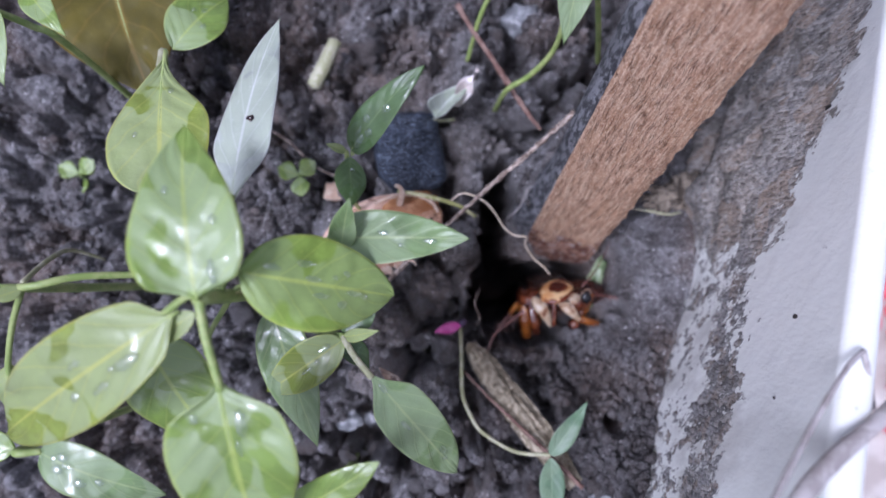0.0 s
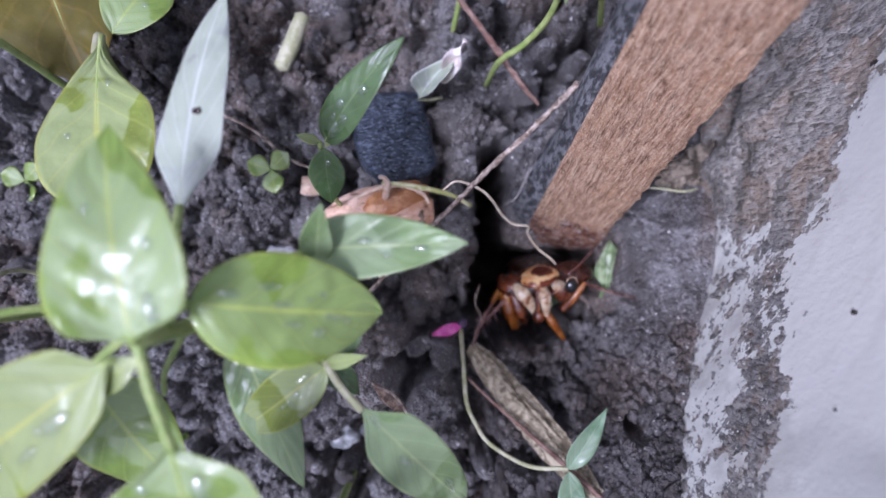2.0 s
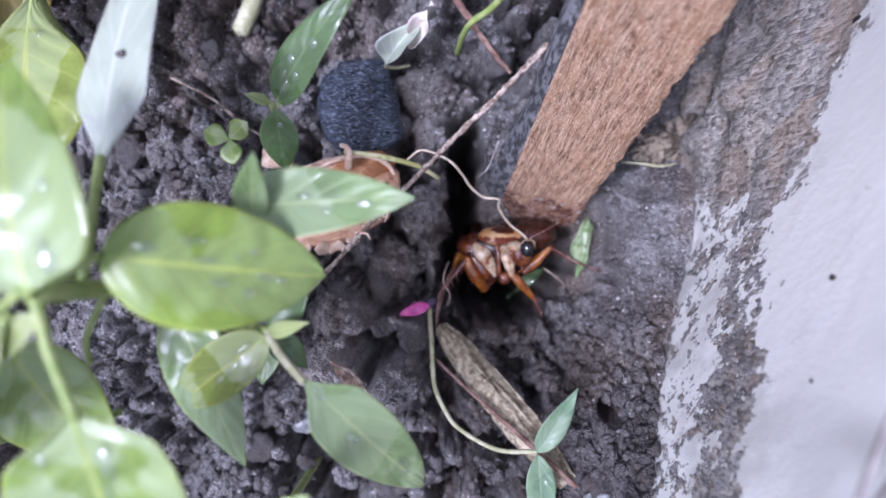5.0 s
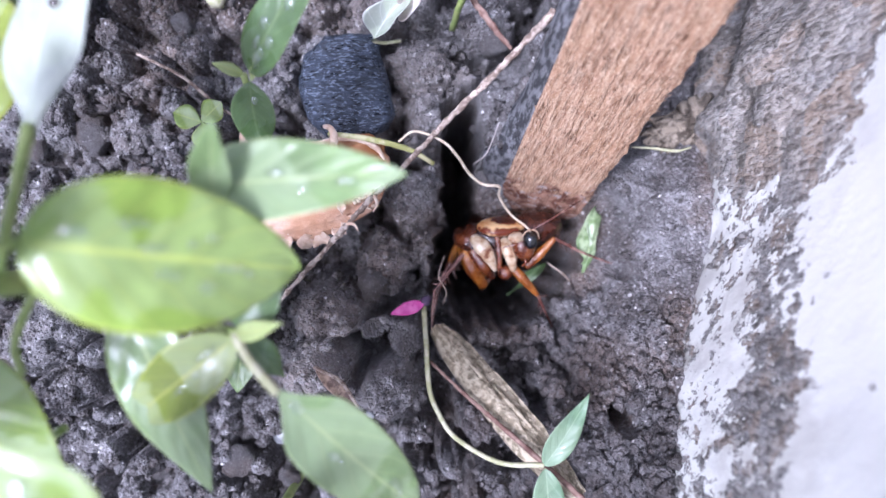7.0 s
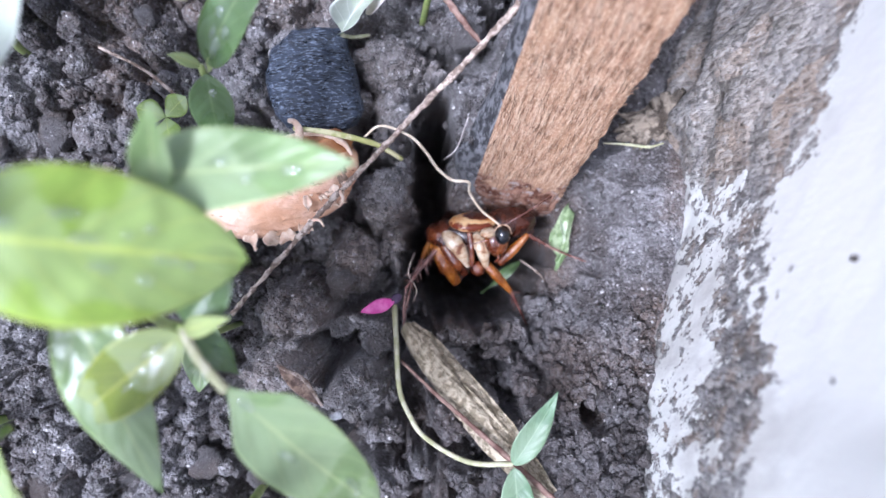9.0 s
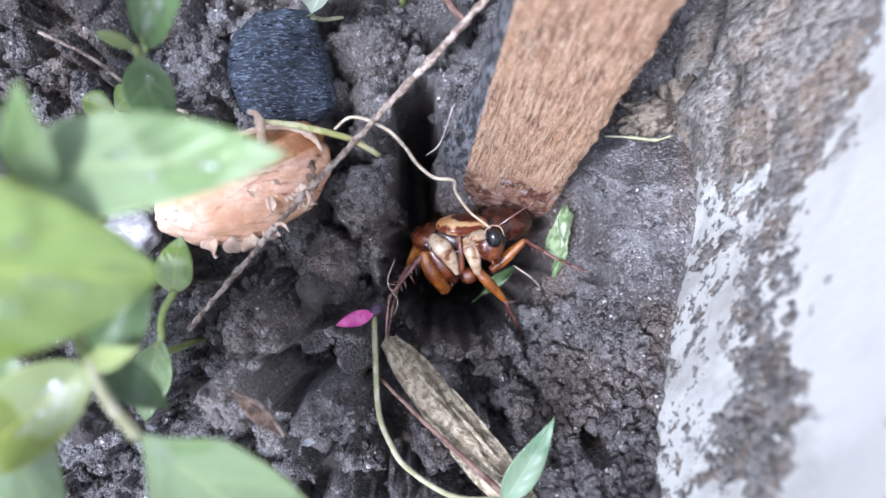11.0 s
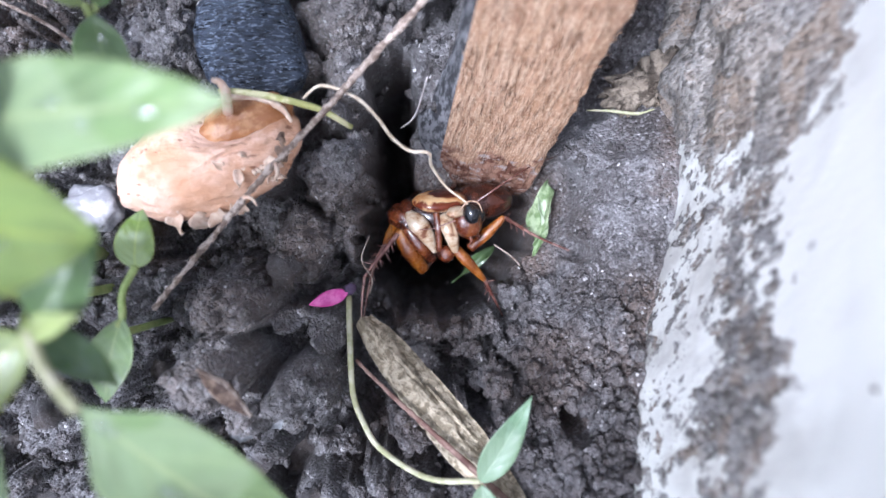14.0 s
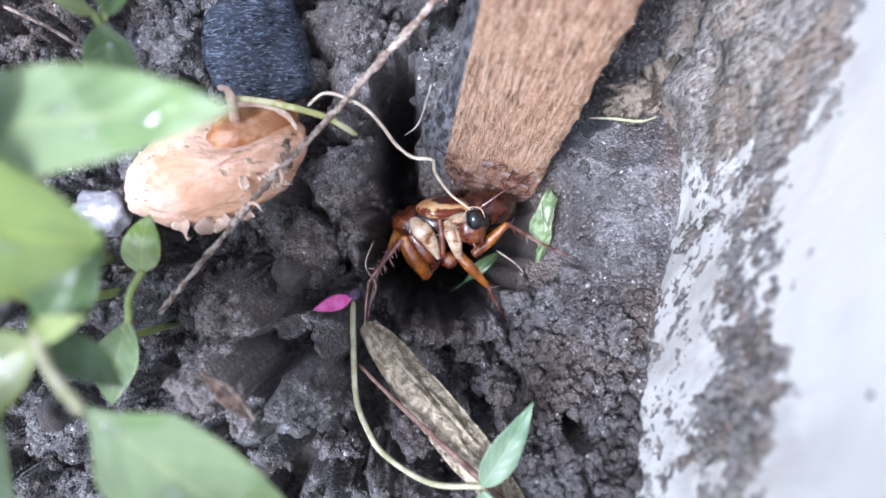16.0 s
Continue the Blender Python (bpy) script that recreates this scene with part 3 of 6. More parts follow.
def blade(base, tip, width, up=(0, 0, 1), arch=0.05, fold=0.12, wave=0.03, swell=0.8, sharp=1.0, thick=0.018, seed=0, nu=44, nv=18, twist=0.0, power=0.85, belly=0.0, point=0.9, neck=0.0):
    """A leaf blade: a bowed, folded, wavy sheet with thickness; belly: where along it it is widest; point: how drawn-out its tip is; neck: how far it narrows towards its stalk."""
    u, line, tang, side, nrm = leaf_frame(base, tip, arch, up, nu)
    half = width / 2 * np.sin(math.pi * u**swell) ** power * (1 - 0.45 * sharp * u**2.2)
    if belly:
        half = u ** (point * belly / (1 - belly)) * (1 - u) ** point
    if neck:
        half = half * (0.10 + 0.90 * smooth(0.0, neck, u))
    half = half / half.max() * width / 2
    verts, uvs, faces = [], [], []
    off = seed * 5.3
    for k in (1, -1):
        for i in range(nu):
            a = twist * u[i]
            s = side[i] * math.cos(a) + nrm[i] * math.sin(a)
            n = nrm[i] * math.cos(a) - side[i] * math.sin(a)
            for j in range(nv + 1):
                v = 2 * j / nv - 1
                lift = fold * abs(v) ** 1.4 * half[i]
                lift += wave * width * math.sin(9 * u[i] + off + 1.5 * np.sign(v)) * abs(v) ** 2
                # the sheet swells between the side veins
                lift += 0.008 * width * math.sin((6 * u[i] - 1.7 * abs(v)) * 2 * math.pi) * (1 - abs(v)) * abs(v) * 4
                lift += 0.016 * width * float(field(u[i] * 3.1 + off, v * 1.7 + 40 + seed)) * min(1, 6 * u[i]) * (0.3 + abs(v))
                edge = 1 - abs(v) ** 6
                verts.append(line[i] + s * v * half[i] + n * (lift + k * thick * (0.15 + 0.85 * edge) / 2))
                uvs.append((u[i], v))
    w = nv + 1
    m = nu * w
    for i in range(nu - 1):
        for j in range(nv):
            a = i * w + j
            faces.append((a, a + 1, a + w + 1, a + w))
            faces.append((m + a, m + a + w, m + a + w + 1, m + a + 1))
    for i in range(nu - 1):
        for j in (0, nv):
            a = i * w + j
            quad = (a, a + w, m + a + w, m + a)
            faces.append(quad if j == 0 else quad[::-1])
    return verts, faces, uvs


def leaf(parent, base, tip, width, material, rib=0.03, drops=(), label="", name="leaf", **kw):
    """A blade with its midrib under a plant, and round drops of water on it: (along, across, radius)."""
    ob = part(name, blade(base, tip, width, **kw), material, parent, label)
    up, arch, nu = kw.get("up", (0, 0, 1)), kw.get("arch", 0.05), 16
    u, line, tang, side, nrm = leaf_frame(base, tip, arch, up, nu)
    part("midrib", tube(line[:14] - nrm[:14] * 0.010, (rib * 0.8, rib * 0.5, rib * 0.15), 18, 6), RIB, ob)
    swell, sharp, fold = kw.get("swell", 0.8), kw.get("sharp", 1.0), kw.get("fold", 0.12)
    for a, v, r in drops:
        i = int(a * (nu - 1))
        half = width / 2 * 0.9 * math.sin(math.pi * min(1, u[i] ** swell)) ** 0.85 * (1 - 0.45 * sharp * u[i] ** 2.2)
        at = line[i] + side[i] * v * half + nrm[i] * (fold * abs(v) ** 1.4 * half + 0.012 + r * 0.12)
        if r < 0.09:
            part("water_drop", blob(at, -side[i] * r, tang[i] * r * 1.15, nrm[i] * r * 0.5, 16, 10), WATER, ob, "clear round drop of water")
        else:
            part("water_pool", blob(at - nrm[i] * r * 0.05, -side[i] * r * 0.5, tang[i] * r * 1.15, nrm[i] * r * 0.30, 26, 10, 0.25, 1.8, a * 40), WATER, ob, "thin clear pool of water")
    return ob


# ---- the wall of the planter ----
def smooth(lo, hi, v):
    t = np.clip((np.asarray(v, float) - lo) / (hi - lo), 0, 1)
    return t * t * (3 - 2 * t)


_table = np.random.RandomState(11).rand(256, 256)


def field(x, y):
    """Smooth random values between -1 and 1 over the plane."""
    x, y = np.asarray(x, float), np.asarray(y, float)
    i, j = np.floor(x).astype(int), np.floor(y).astype(int)
    u, v = x - i, y - j
    u, v = u * u * (3 - 2 * u), v * v * (3 - 2 * v)
    g = lambda a, b: _table[a % 256, b % 256]
    low = g(i, j) * (1 - u) + g(i + 1, j) * u
    high = g(i, j + 1) * (1 - u) + g(i + 1, j + 1) * u
    return 2 * (low * (1 - v) + high * v) - 1


def wall_x(y, z):
    return 5.44 + 0.3825 * y - 0.049 * z


def rim(y):
    return 5.85 - 0.45 * y


def build_wall():
    ys = np.concatenate([np.linspace(-90, -11, 30), np.linspace(-10, 11, 190), np.linspace(12, 90, 30)])
    n = 110
    top = np.clip(rim(ys), 1.2, 9.5)
    k = np.linspace(0, 1, n)
    y = np.repeat(ys[:, None], n, 1)
    z = -20 + (top[:, None] + 20) * k[None, :] ** 0.35
    lump = smooth(-0.6, 1.9, y) * smooth(3.3, 0.9, z) * 0.55
    rough = 0.03 * field(y * 1.7, z * 1.7) + 0.04 * field(y * 4.1 + 9, z * 4.1) + 0.03 * field(y * 9, z * 9 + 5)
    x = wall_x(y, z) - lump * (1 + 0.5 * field(y * 1.3 + 3, z * 1.3)) + rough * (0.12 + 0.30 * smooth(3.4, 1.2, z) + 0.58 * smooth(-0.2, 1.2, y) * smooth(3.4, 1.2, z))
    verts = list(np.stack([x, y, z], -1).reshape(-1, 3))
    faces = []
    for i in range(len(ys) - 1):
        for j in range(n - 1):
            a = i * n + j
            faces.append((a, a + 1, a + n + 1, a + n))
    # rounded rim, top and outer face
    m = len(verts)
    for i, yy in enumerate(ys):
        t = top[i]
        x0 = wall_x(yy, t)
        for dx, dz in ((0.05, 0.06), (0.13, 0.09), (0.32, 0.09), (0.40, 0.05), (0.44, -0.03), (0.44, -0.5), (0.55, -20 - t)):
            verts.append((x0 + dx, yy, t + dz))
    for i in range(len(ys) - 1):
        faces.append((i * n + n - 1, m + i * 7, m + i * 7 + 7, i * n + 2 * n - 1))
        for j in range(6):
            a = m + i * 7 + j
            faces.append((a, a + 1, a + 8, a + 7))
    return solo("wall_east", (verts, faces), WALL, (0, 0, 0), "white painted planter wall with flaking dirty paint above soil", "wall", kind="structure")


WALL_OB = build_wall()
for k, (y, z, s) in enumerate(((-0.79, 4.92, 0.042), (2.55, 3.4, 0.06), (-1.9, 5.2, 0.03))):
    x = wall_x(y, z)
    part("dirt_spot", blob((x, y, z), (0.012, 0, 0), (0, s, 0.1 * s), (0, -0.2 * s, s * 1.6), 10, 8, 0.5, 2, k), plain_material("dark_dirt", (0.02, 0.018, 0.015), (0.06, 0.05, 0.045)) if k == 0 else bpy.data.materials["dark_dirt"], WALL_OB, "small dark dirt spot")

# ---- soil ----
STEP = 0.027
X0, X1, Y0, Y1 = -11.5, 7.6, -7.8, 8.2
gx = np.arange(X0, X1, STEP)
gy = np.arange(Y0, Y1, STEP)
GX, GY = np.meshgrid(gx, gy, indexing="ij")


def hill(x, y, cx, cy, sx, sy):
    return np.exp(-(((x - cx) / sx) ** 2) - ((y - cy) / sy) ** 2)


def soil_base(x, y):
    z = -0.45 + 0.25 * field(x * 0.45 + 3, y * 0.45)
    z = z + 1.7 * hill(x, y, -1.2, -2.5, 1.15, 0.95) + 1.0 * hill(x, y, -4.8, -1.2, 2.2, 1.6)
    z = z + 1.3 * hill(x, y, 1.9, -4.4, 1.6, 1.1) - 0.5 * hill(x, y, 3.6, -3.4, 0.7, 0.7)
    z = z - 0.45 * hill(x, y, 0.1, -0.1, 0.9, 1.1)
    z = z - 0.9 * hill(x, y, 3.9, -0.6, 1.3, 1.6) - 0.7 * hill(x, y, 2.9, -1.9, 0.9, 0.7)
    z = z - 2.4 * hill(x, y, 1.75, -0.75, 0.85, 0.62) - 1.5 * hill(x, y, 3.2, 0.1, 0.8, 0.6)
    z = z - 1.6 * smooth(0.0, 0.55, y - 0.35 - 0.43 * (x - 3.5)) * smooth(2.9, 3.4, x) - 0.8 * hill(x, y, 4.55, 2.2, 0.85, 1.0)
    # the soil is banked against the wall
    bank = np.interp(y, (-6, -4.0, -2.6, -1.1, 0.2, 1.0), (2.6, 1.6, 0.3, -0.1, -0.3, -0.7))
    z = z + np.maximum(bank - z, 0) * smooth(1.7, 0.1, wall_x(y, 0.5) - x) * smooth(1.4, 0.2, y)
    crack = np.clip((y + 1.0) / 3.0, 0, 1)
    z = z - 2.2 * np.exp(-(((x - (1.05 + 0.12 * crack)) / 0.34) ** 2)) * smooth(-1.2, -0.6, y) * smooth(2.6, 1.6, y)
    return z


def stamp(h, count, r0, r1, sink, seed, keep=None, flat=0.85):
    """Presses rounded, uneven clods into the height field."""
    rng = np.random.RandomState(seed)
    for _ in range(count):
        cx, cy = rng.uniform(X0, X1), rng.uniform(Y0, Y1)
        r = r0 + (r1 - r0) * rng.rand() ** 1.8
        if keep is not None and rng.rand() > keep(cx, cy):
            continue
        i0, i1 = max(0, int((cx - 1.4 * r - X0) / STEP)), min(len(gx), int((cx + 1.4 * r - X0) / STEP) + 2)
        j0, j1 = max(0, int((cy - 1.4 * r - Y0) / STEP)), min(len(gy), int((cy + 1.4 * r - Y0) / STEP) + 2)
        if i1 - i0 < 3 or j1 - j0 < 3:
            continue
        dx, dy = GX[i0:i1, j0:j1] - cx, GY[i0:i1, j0:j1] - cy
        a = rng.uniform(0, 6.28)
        p, q = dx * math.cos(a) + dy * math.sin(a), (dy * math.cos(a) - dx * math.sin(a)) * rng.uniform(1.0, 1.5)
        bend = 1 + 0.22 * field(p / r * 1.6 + 50 * rng.rand(), q / r * 1.6 + 50 * rng.rand())
        d = np.sqrt(p * p + q * q) / (r * bend)
        dome = np.sqrt(np.clip(1 - d**2.4, 0, 1)) * r * flat
        mid = h[min(int((cx - X0) / STEP), len(gx) - 1), min(int((cy - Y0) / STEP), len(gy) - 1)]
        slope = rng.uniform(-0.2, 0.2) * p + rng.uniform(-0.2, 0.2) * q
        z = mid - r * sink + dome + slope
        view = h[i0:i1, j0:j1]
        h[i0:i1, j0:j1] = np.where((d < 1) & (z > view), z, view)


def loose(x, y):
    return 0.25 if 2.8 < x < 5.6 and -2.2 < y < 0.35 + 0.43 * (x - 3.5) else 1.0


def hollow(h, points, wide, gap, steep=0.35):
    """Presses the soil down under something that lies in it."""
    for x, y, z in curve_points(points, 14):
        d = ((GX - x) ** 2 + (GY - y) ** 2) / wide**2
        np.minimum(h, np.where(d < 6, z - gap + steep * np.maximum(d - 1, 0) * wide, 99), out=h)


def lay_clods(h, count, r0, r1, seed):
    """Lays separate steep-sided clods side by side, with deep gaps between them."""
    rng = np.random.RandomState(seed)
    laid = np.array(MAIN_CLODS)
    tries = 0
    while len(laid) < count and tries < 40000:
        tries += 1
        x, y = rng.uniform(X0, X1), rng.uniform(Y0, Y1)
        r = r0 + (r1 - r0) * rng.rand() ** 1.7
        if (0.75 < x < 5.8 and -2.3 < y < 2.4) or (-3.2 < x < 1.4 and -4.2 < y < 0.6):
            continue
        near = np.hypot(laid[:, 0] - x, laid[:, 1] - y) < 0.86 * (laid[:, 2] * 1.05 + r)
        if not near.any():
            laid = np.vstack([laid, (x, y, r, rng.uniform(0.9, 1.25), rng.uniform(0, 3.14), rng.uniform(-0.12, 0.22))])
    for x, y, r, long, turn, lift in laid:
        k = 1.5 * r * max(1.0, long)
        i0, i1 = max(0, int((x - k - X0) / STEP)), min(len(gx), int((x + k - X0) / STEP) + 2)
        j0, j1 = max(0, int((y - k - Y0) / STEP)), min(len(gy), int((y + k - Y0) / STEP) + 2)
        if i1 - i0 < 3 or j1 - j0 < 3:
            continue
        dx, dy = GX[i0:i1, j0:j1] - x, GY[i0:i1, j0:j1] - y
        p, q = (dx * math.cos(turn) + dy * math.sin(turn)) / long, (dy * math.cos(turn) - dx * math.sin(turn)) * long**0.5
        s = 31 * rng.rand()
        bend = 1 + 0.20 * field(dx / r * 1.3 + s, dy / r * 1.3 + s) + 0.10 * field(dx / r * 3.4 + s, dy / r * 3.4) + 0.06 * field(dx * 8, dy * 8 + s)
        d = np.sqrt(p * p + q * q) / (r * bend)
        base = FIRST[i0:i1, j0:j1]
        tall = (1 - np.clip(d, 0, 1) ** 2.8) ** 0.6
        tilt = rng.uniform(-0.22, 0.22) * dx + rng.uniform(-0.22, 0.22) * dy
        gap = GAP[i0:i1, j0:j1]
        z = base - gap + (gap + lift + 0.12 * r + tilt) * tall
        view = h[i0:i1, j0:j1]
        h[i0:i1, j0:j1] = np.where((d < 1) & (z > view), z, view)


# place, half width, stretch, turn and lift of the clods that lie round the burrow
MAIN_CLODS = (
    (0.17, 0.37, 0.72, 1.06, 1.57, 0.1), (-0.45, -0.75, 0.67, 1.0, 0.0, 0.0), (0.36, -0.60, 0.50, 1.40, 1.57, -0.1), (-1.53, -1.40, 0.65, 1.27, 0.0, 0.15),
    (-0.38, -2.86, 0.66, 1.08, 0.0, 0.1), (-1.72, -2.39, 0.64, 1.08, 0.0, 0.1), (-0.12, -2.07, 0.38, 1.24, 1.57, -0.2), (-1.59, -1.95, 0.22, 1.27, 0.0, -0.3),
    (-0.63, -1.82, 0.24, 1.38, 0.0, -0.4), (0.59, -2.35, 0.28, 1.0, 0.0, -0.2), (-0.14, -3.72, 0.36, 1.3, 0.0, -0.1), (1.07, -3.54, 0.44, 1.12, 0.0, -0.2),
    (-2.98, -1.37, 0.57, 1.15, 0.0, 0.0), (-1.22, -3.15, 0.42, 1.06, 0.0, -0.1), (-2.31, -1.07, 0.36, 1.04, 0.0, 0.0), (-2.36, 2.39, 0.68, 1.14, 0.0, 0.1),
    (0.37, 2.75, 0.60, 1.26, 0.0, 0.1), (0.48, 1.94, 0.54, 1.02, 1.57, 0.0), (0.17, 1.31, 0.33, 1.0, 0.0, -0.1), (3.57, -3.05, 0.32, 1.22, 0.0, 0.1),
    (1.64, -2.05, 0.39, 1.28, 0.0, 0.0), (3.53, -3.86, 0.41, 1.26, 0.0, 0.1), (3.03, -2.57, 0.46, 1.29, 0.0, 0.0), (2.43, -3.01, 0.33, 1.11, 0.0, 0.0),
    (4.09, -2.61, 0.38, 1.07, 1.57, 0.0), (-1.08, -3.80, 0.34, 1.31, 0.0, 0.0), (3.04, -4.31, 0.40, 1.21, 0.0, 0.1), (-2.6, -3.3, 0.6, 1.1, 0.4, 0.0),
    (4.75, 2.45, 0.34, 1.1, 0.3, 0.1), (5.25, 1.85, 0.28, 1.1, 1.0, 0.1), (4.1, 1.55, 0.26, 1.1, 0.2, 0.0), (4.95, 3.1, 0.38, 1.1, 0.0, 0.0), (4.3, 2.75, 0.30, 1.2, 0.7, 0.0),
    (-3.9, 1.0, 0.8, 1.2, 0.9, 0.1), (1.5, 3.6, 0.7, 1.1, 0.0, 0.0), (-0.3, -4.7, 0.6, 1.2, 0.2, 0.0),
)
CORE = smooth(-3.6, -2.6, GX) * smooth(1.6, 1.0, GX) * smooth(-5.2, -4.6, GY) * smooth(1.6, 0.6, GY)
GAP = 1.7 + 0.5 * CORE - 1.0 * np.maximum(smooth(-2.0, -3.4, GX), smooth(1.6, 2.8, GY) * smooth(1.4, 0.6, GX))
FIRST = soil_base(GX, GY)
open_bed = 1 - smooth(0.6, 1.1, GX) * smooth(6.2, 5.6, GX) * smooth(-2.6, -2.1, GY) * smooth(2.8, 2.2, GY)
open_bed = open_bed * (1 - smooth(1.9, 1.2, wall_x(GY, 0.5) - GX))
H = FIRST - GAP * open_bed
stamp(H, 1500, 0.10, 0.34, 0.2, 4, lambda x, y: loose(x, y))
lay_clods(H, 460, 0.22, 0.85, 21)
stamp(H, 1300, 0.10, 0.26, 0.45, 2, lambda x, y: 0.4 * loose(x, y) + 0.05)
H += 0.12 * (0.5 - np.abs(field(GX * 2.3 + 7, GY * 2.3))) + 0.07 * (0.5 - np.abs(field(GX * 5.1, GY * 5.1 + 3)))
stamp(H, 8000, 0.05, 0.14, 0.2, 3, lambda x, y: 0.75)
stamp(H, 16000, 0.035, 0.08, 0.15, 6, lambda x, y: 0.8 * loose(x, y))
H += 0.03 * field(GX * 7.3 + 4, GY * 7.3) + 0.03 * (0.5 - np.abs(field(GX * 11.1, GY * 11.1 + 8))) + 0.014 * field(GX * 19.7, GY * 19.7)
# what lies in the soil, with the room that it takes: a line, its half width, and its depth
BEDS = (
    ([(-0.95, 2.38, -0.5), (-0.9, 2.5, -0.5)], 0.6, 0.05),
    ([(0.42, -1.95, -0.75), (2.55, -4.6, 0.75)], 0.28, 0.06),
    ([(0.2, -1.55, -0.8), (0.24, -2.91, -0.1), (0.65, -3.6, 0.5), (1.27, -3.82, 1.1), (1.92, -3.79, 1.42)], 0.10, 0.10),
    ([(0.28, -2.5, -0.45), (2.2, -4.13, 1.0)], 0.07, 0.06),
    ([(0.28, -1.40, -0.62), (-0.4, -1.62, -0.6)], 0.20, 0.14),
    ([(-1.38, -2.04, 1.72), (-0.78, -2.68, 1.72)], 0.14, 0.09),
    ([(-2.9, 0.35, 0.1), (-0.45, 0.98, 0.1)], 0.55, 0.3),
    ([(4.4, 1.3, -1.25), (5.6, 1.45, -0.7)], 0.40, 0.12),
    ([(1.5, 0.6, -2.0), (2.2, -0.05, -2.4), (3.2, -0.35, -2.2)], 0.30, 0.0),
    ([(0.46, -1.26, -1.0), (0.36, -2.05, -0.95)], 0.12, 0.06),
    ([(2.44, -1.5, -1.4), (2.74, -2.18, -1.62)], 0.06, 0.06),
    ([(2.9, -0.6, -1.6), (3.90, -1.08, -1.5)], 0.08, 0.08),
    ([(3.62, 0.02, -1.85), (3.22, -1.12, -1.65)], 0.2, 0.1),
    ([(2.75, -0.95, -2.0), (1.84, -1.6, -2.1)], 0.2, 0.1),
    ([(-3.05, 3.82, 0.0), (-2.55, 4.75, 0.15)], 0.30, 0.12),
    ([(0.5, 4.85, 0.25), (1.95, 2.9, -0.2)], 0.1, 0.1),
    ([(-0.45, 3.05, 0.0), (0.72, 4.05, 0.55)], 0.2, 0.2),
    ([(-3.5, 0.0, 0.0), (-3.0, 0.0, 0.0)], 0.3, 0.1),
    ([(-2.35, -1.42, 0.42), (-0.59, 0.28, 0.95), (0.7, 1.44, 1.2), (2.3, 2.8, 1.98)], 0.07, 0.03),
)
for line, wide, gap in BEDS:
    hollow(H, line, wide, gap)
# the burrow and the crack that leads down to it
SHAFT = (([(1.06, 2.0, -12), (1.02, 0.8, -13), (1.04, -0.3, -14)], 0.27), ([(1.15, -0.75, -16), (1.45, -1.18, -16), (2.05, -1.22, -16)], 0.60), ([(2.0, -0.6, -15), (2.6, -0.80, -14), (2.95, -0.55, -12)], 0.40), ([(3.38, -3.45, -5), (3.4, -3.4, -5)], 0.16))
for line, wide in SHAFT:
    edge = 1 + 0.25 * field(GX * 2.1, GY * 2.1) + 0.15 * field(GX * 6.0, GY * 6.0)
    for x, y, z in curve_points(line, 18):
        d = np.hypot(GX - x, GY - y) / (wide * edge)
        np.minimum(H, np.where(d < 1.5, z + 30.0 * np.maximum(d - 1, 0), 99), out=H)
CLEAR = np.concatenate([np.column_stack([curve_points(line, 16)[:, :2], np.full(16, wide + 0.06)]) for line, wide, gap in BEDS])


def ground(x, y):
    i = min(max(int((x - X0) / STEP), 0), len(gx) - 1)
    j = min(max(int((y - Y0) / STEP), 0), len(gy) - 1)
    return float(H[i, j])


def build_soil():
    nx, ny = H.shape
    verts = np.stack([GX, GY, H], -1).reshape(-1, 3)
    a = (np.arange(nx - 1)[:, None] * ny + np.arange(ny - 1)[None, :]).ravel()
    x = GX[:-1, :-1].ravel()
    y = GY[:-1, :-1].ravel()
    a = a[x < wall_x(y, 0) + 0.35]
    faces = np.stack([a, a + ny, a + ny + 1, a + 1], -1).tolist()
    verts = verts.tolist()
    # the bed goes on, plainly, past the close stretch
    for x0, x1, x2, y0, y1 in ((-90, X0 + 0.05, X0 + 0.05, Y0, Y1 - 0.06), (-90, wall_x(Y1, 0) + 0.2, wall_x(90, 0) + 0.2, Y1 - 0.06, 90), (-90, wall_x(-90, 0) + 0.2, wall_x(Y0, 0) + 0.2, -90, Y0 + 0.03)):
        n = len(verts)
        verts += [(x0, y0, -0.6), (x1, y0, -0.6), (x2, y1, -0.6), (x0, y1, -0.6)]
        faces.append((n, n + 1, n + 2, n + 3))
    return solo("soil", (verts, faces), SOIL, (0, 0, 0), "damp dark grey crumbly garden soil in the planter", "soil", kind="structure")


SOIL_OB = build_soil()


def lump_shape(r, seed, nu=9, nv=6, rough=0.45):
    return blob((0, 0, 0), (r, 0, 0), (0, r * 0.85, 0), (0, 0, r * 0.7), nu, nv, rough, 1.6, seed)[:2]


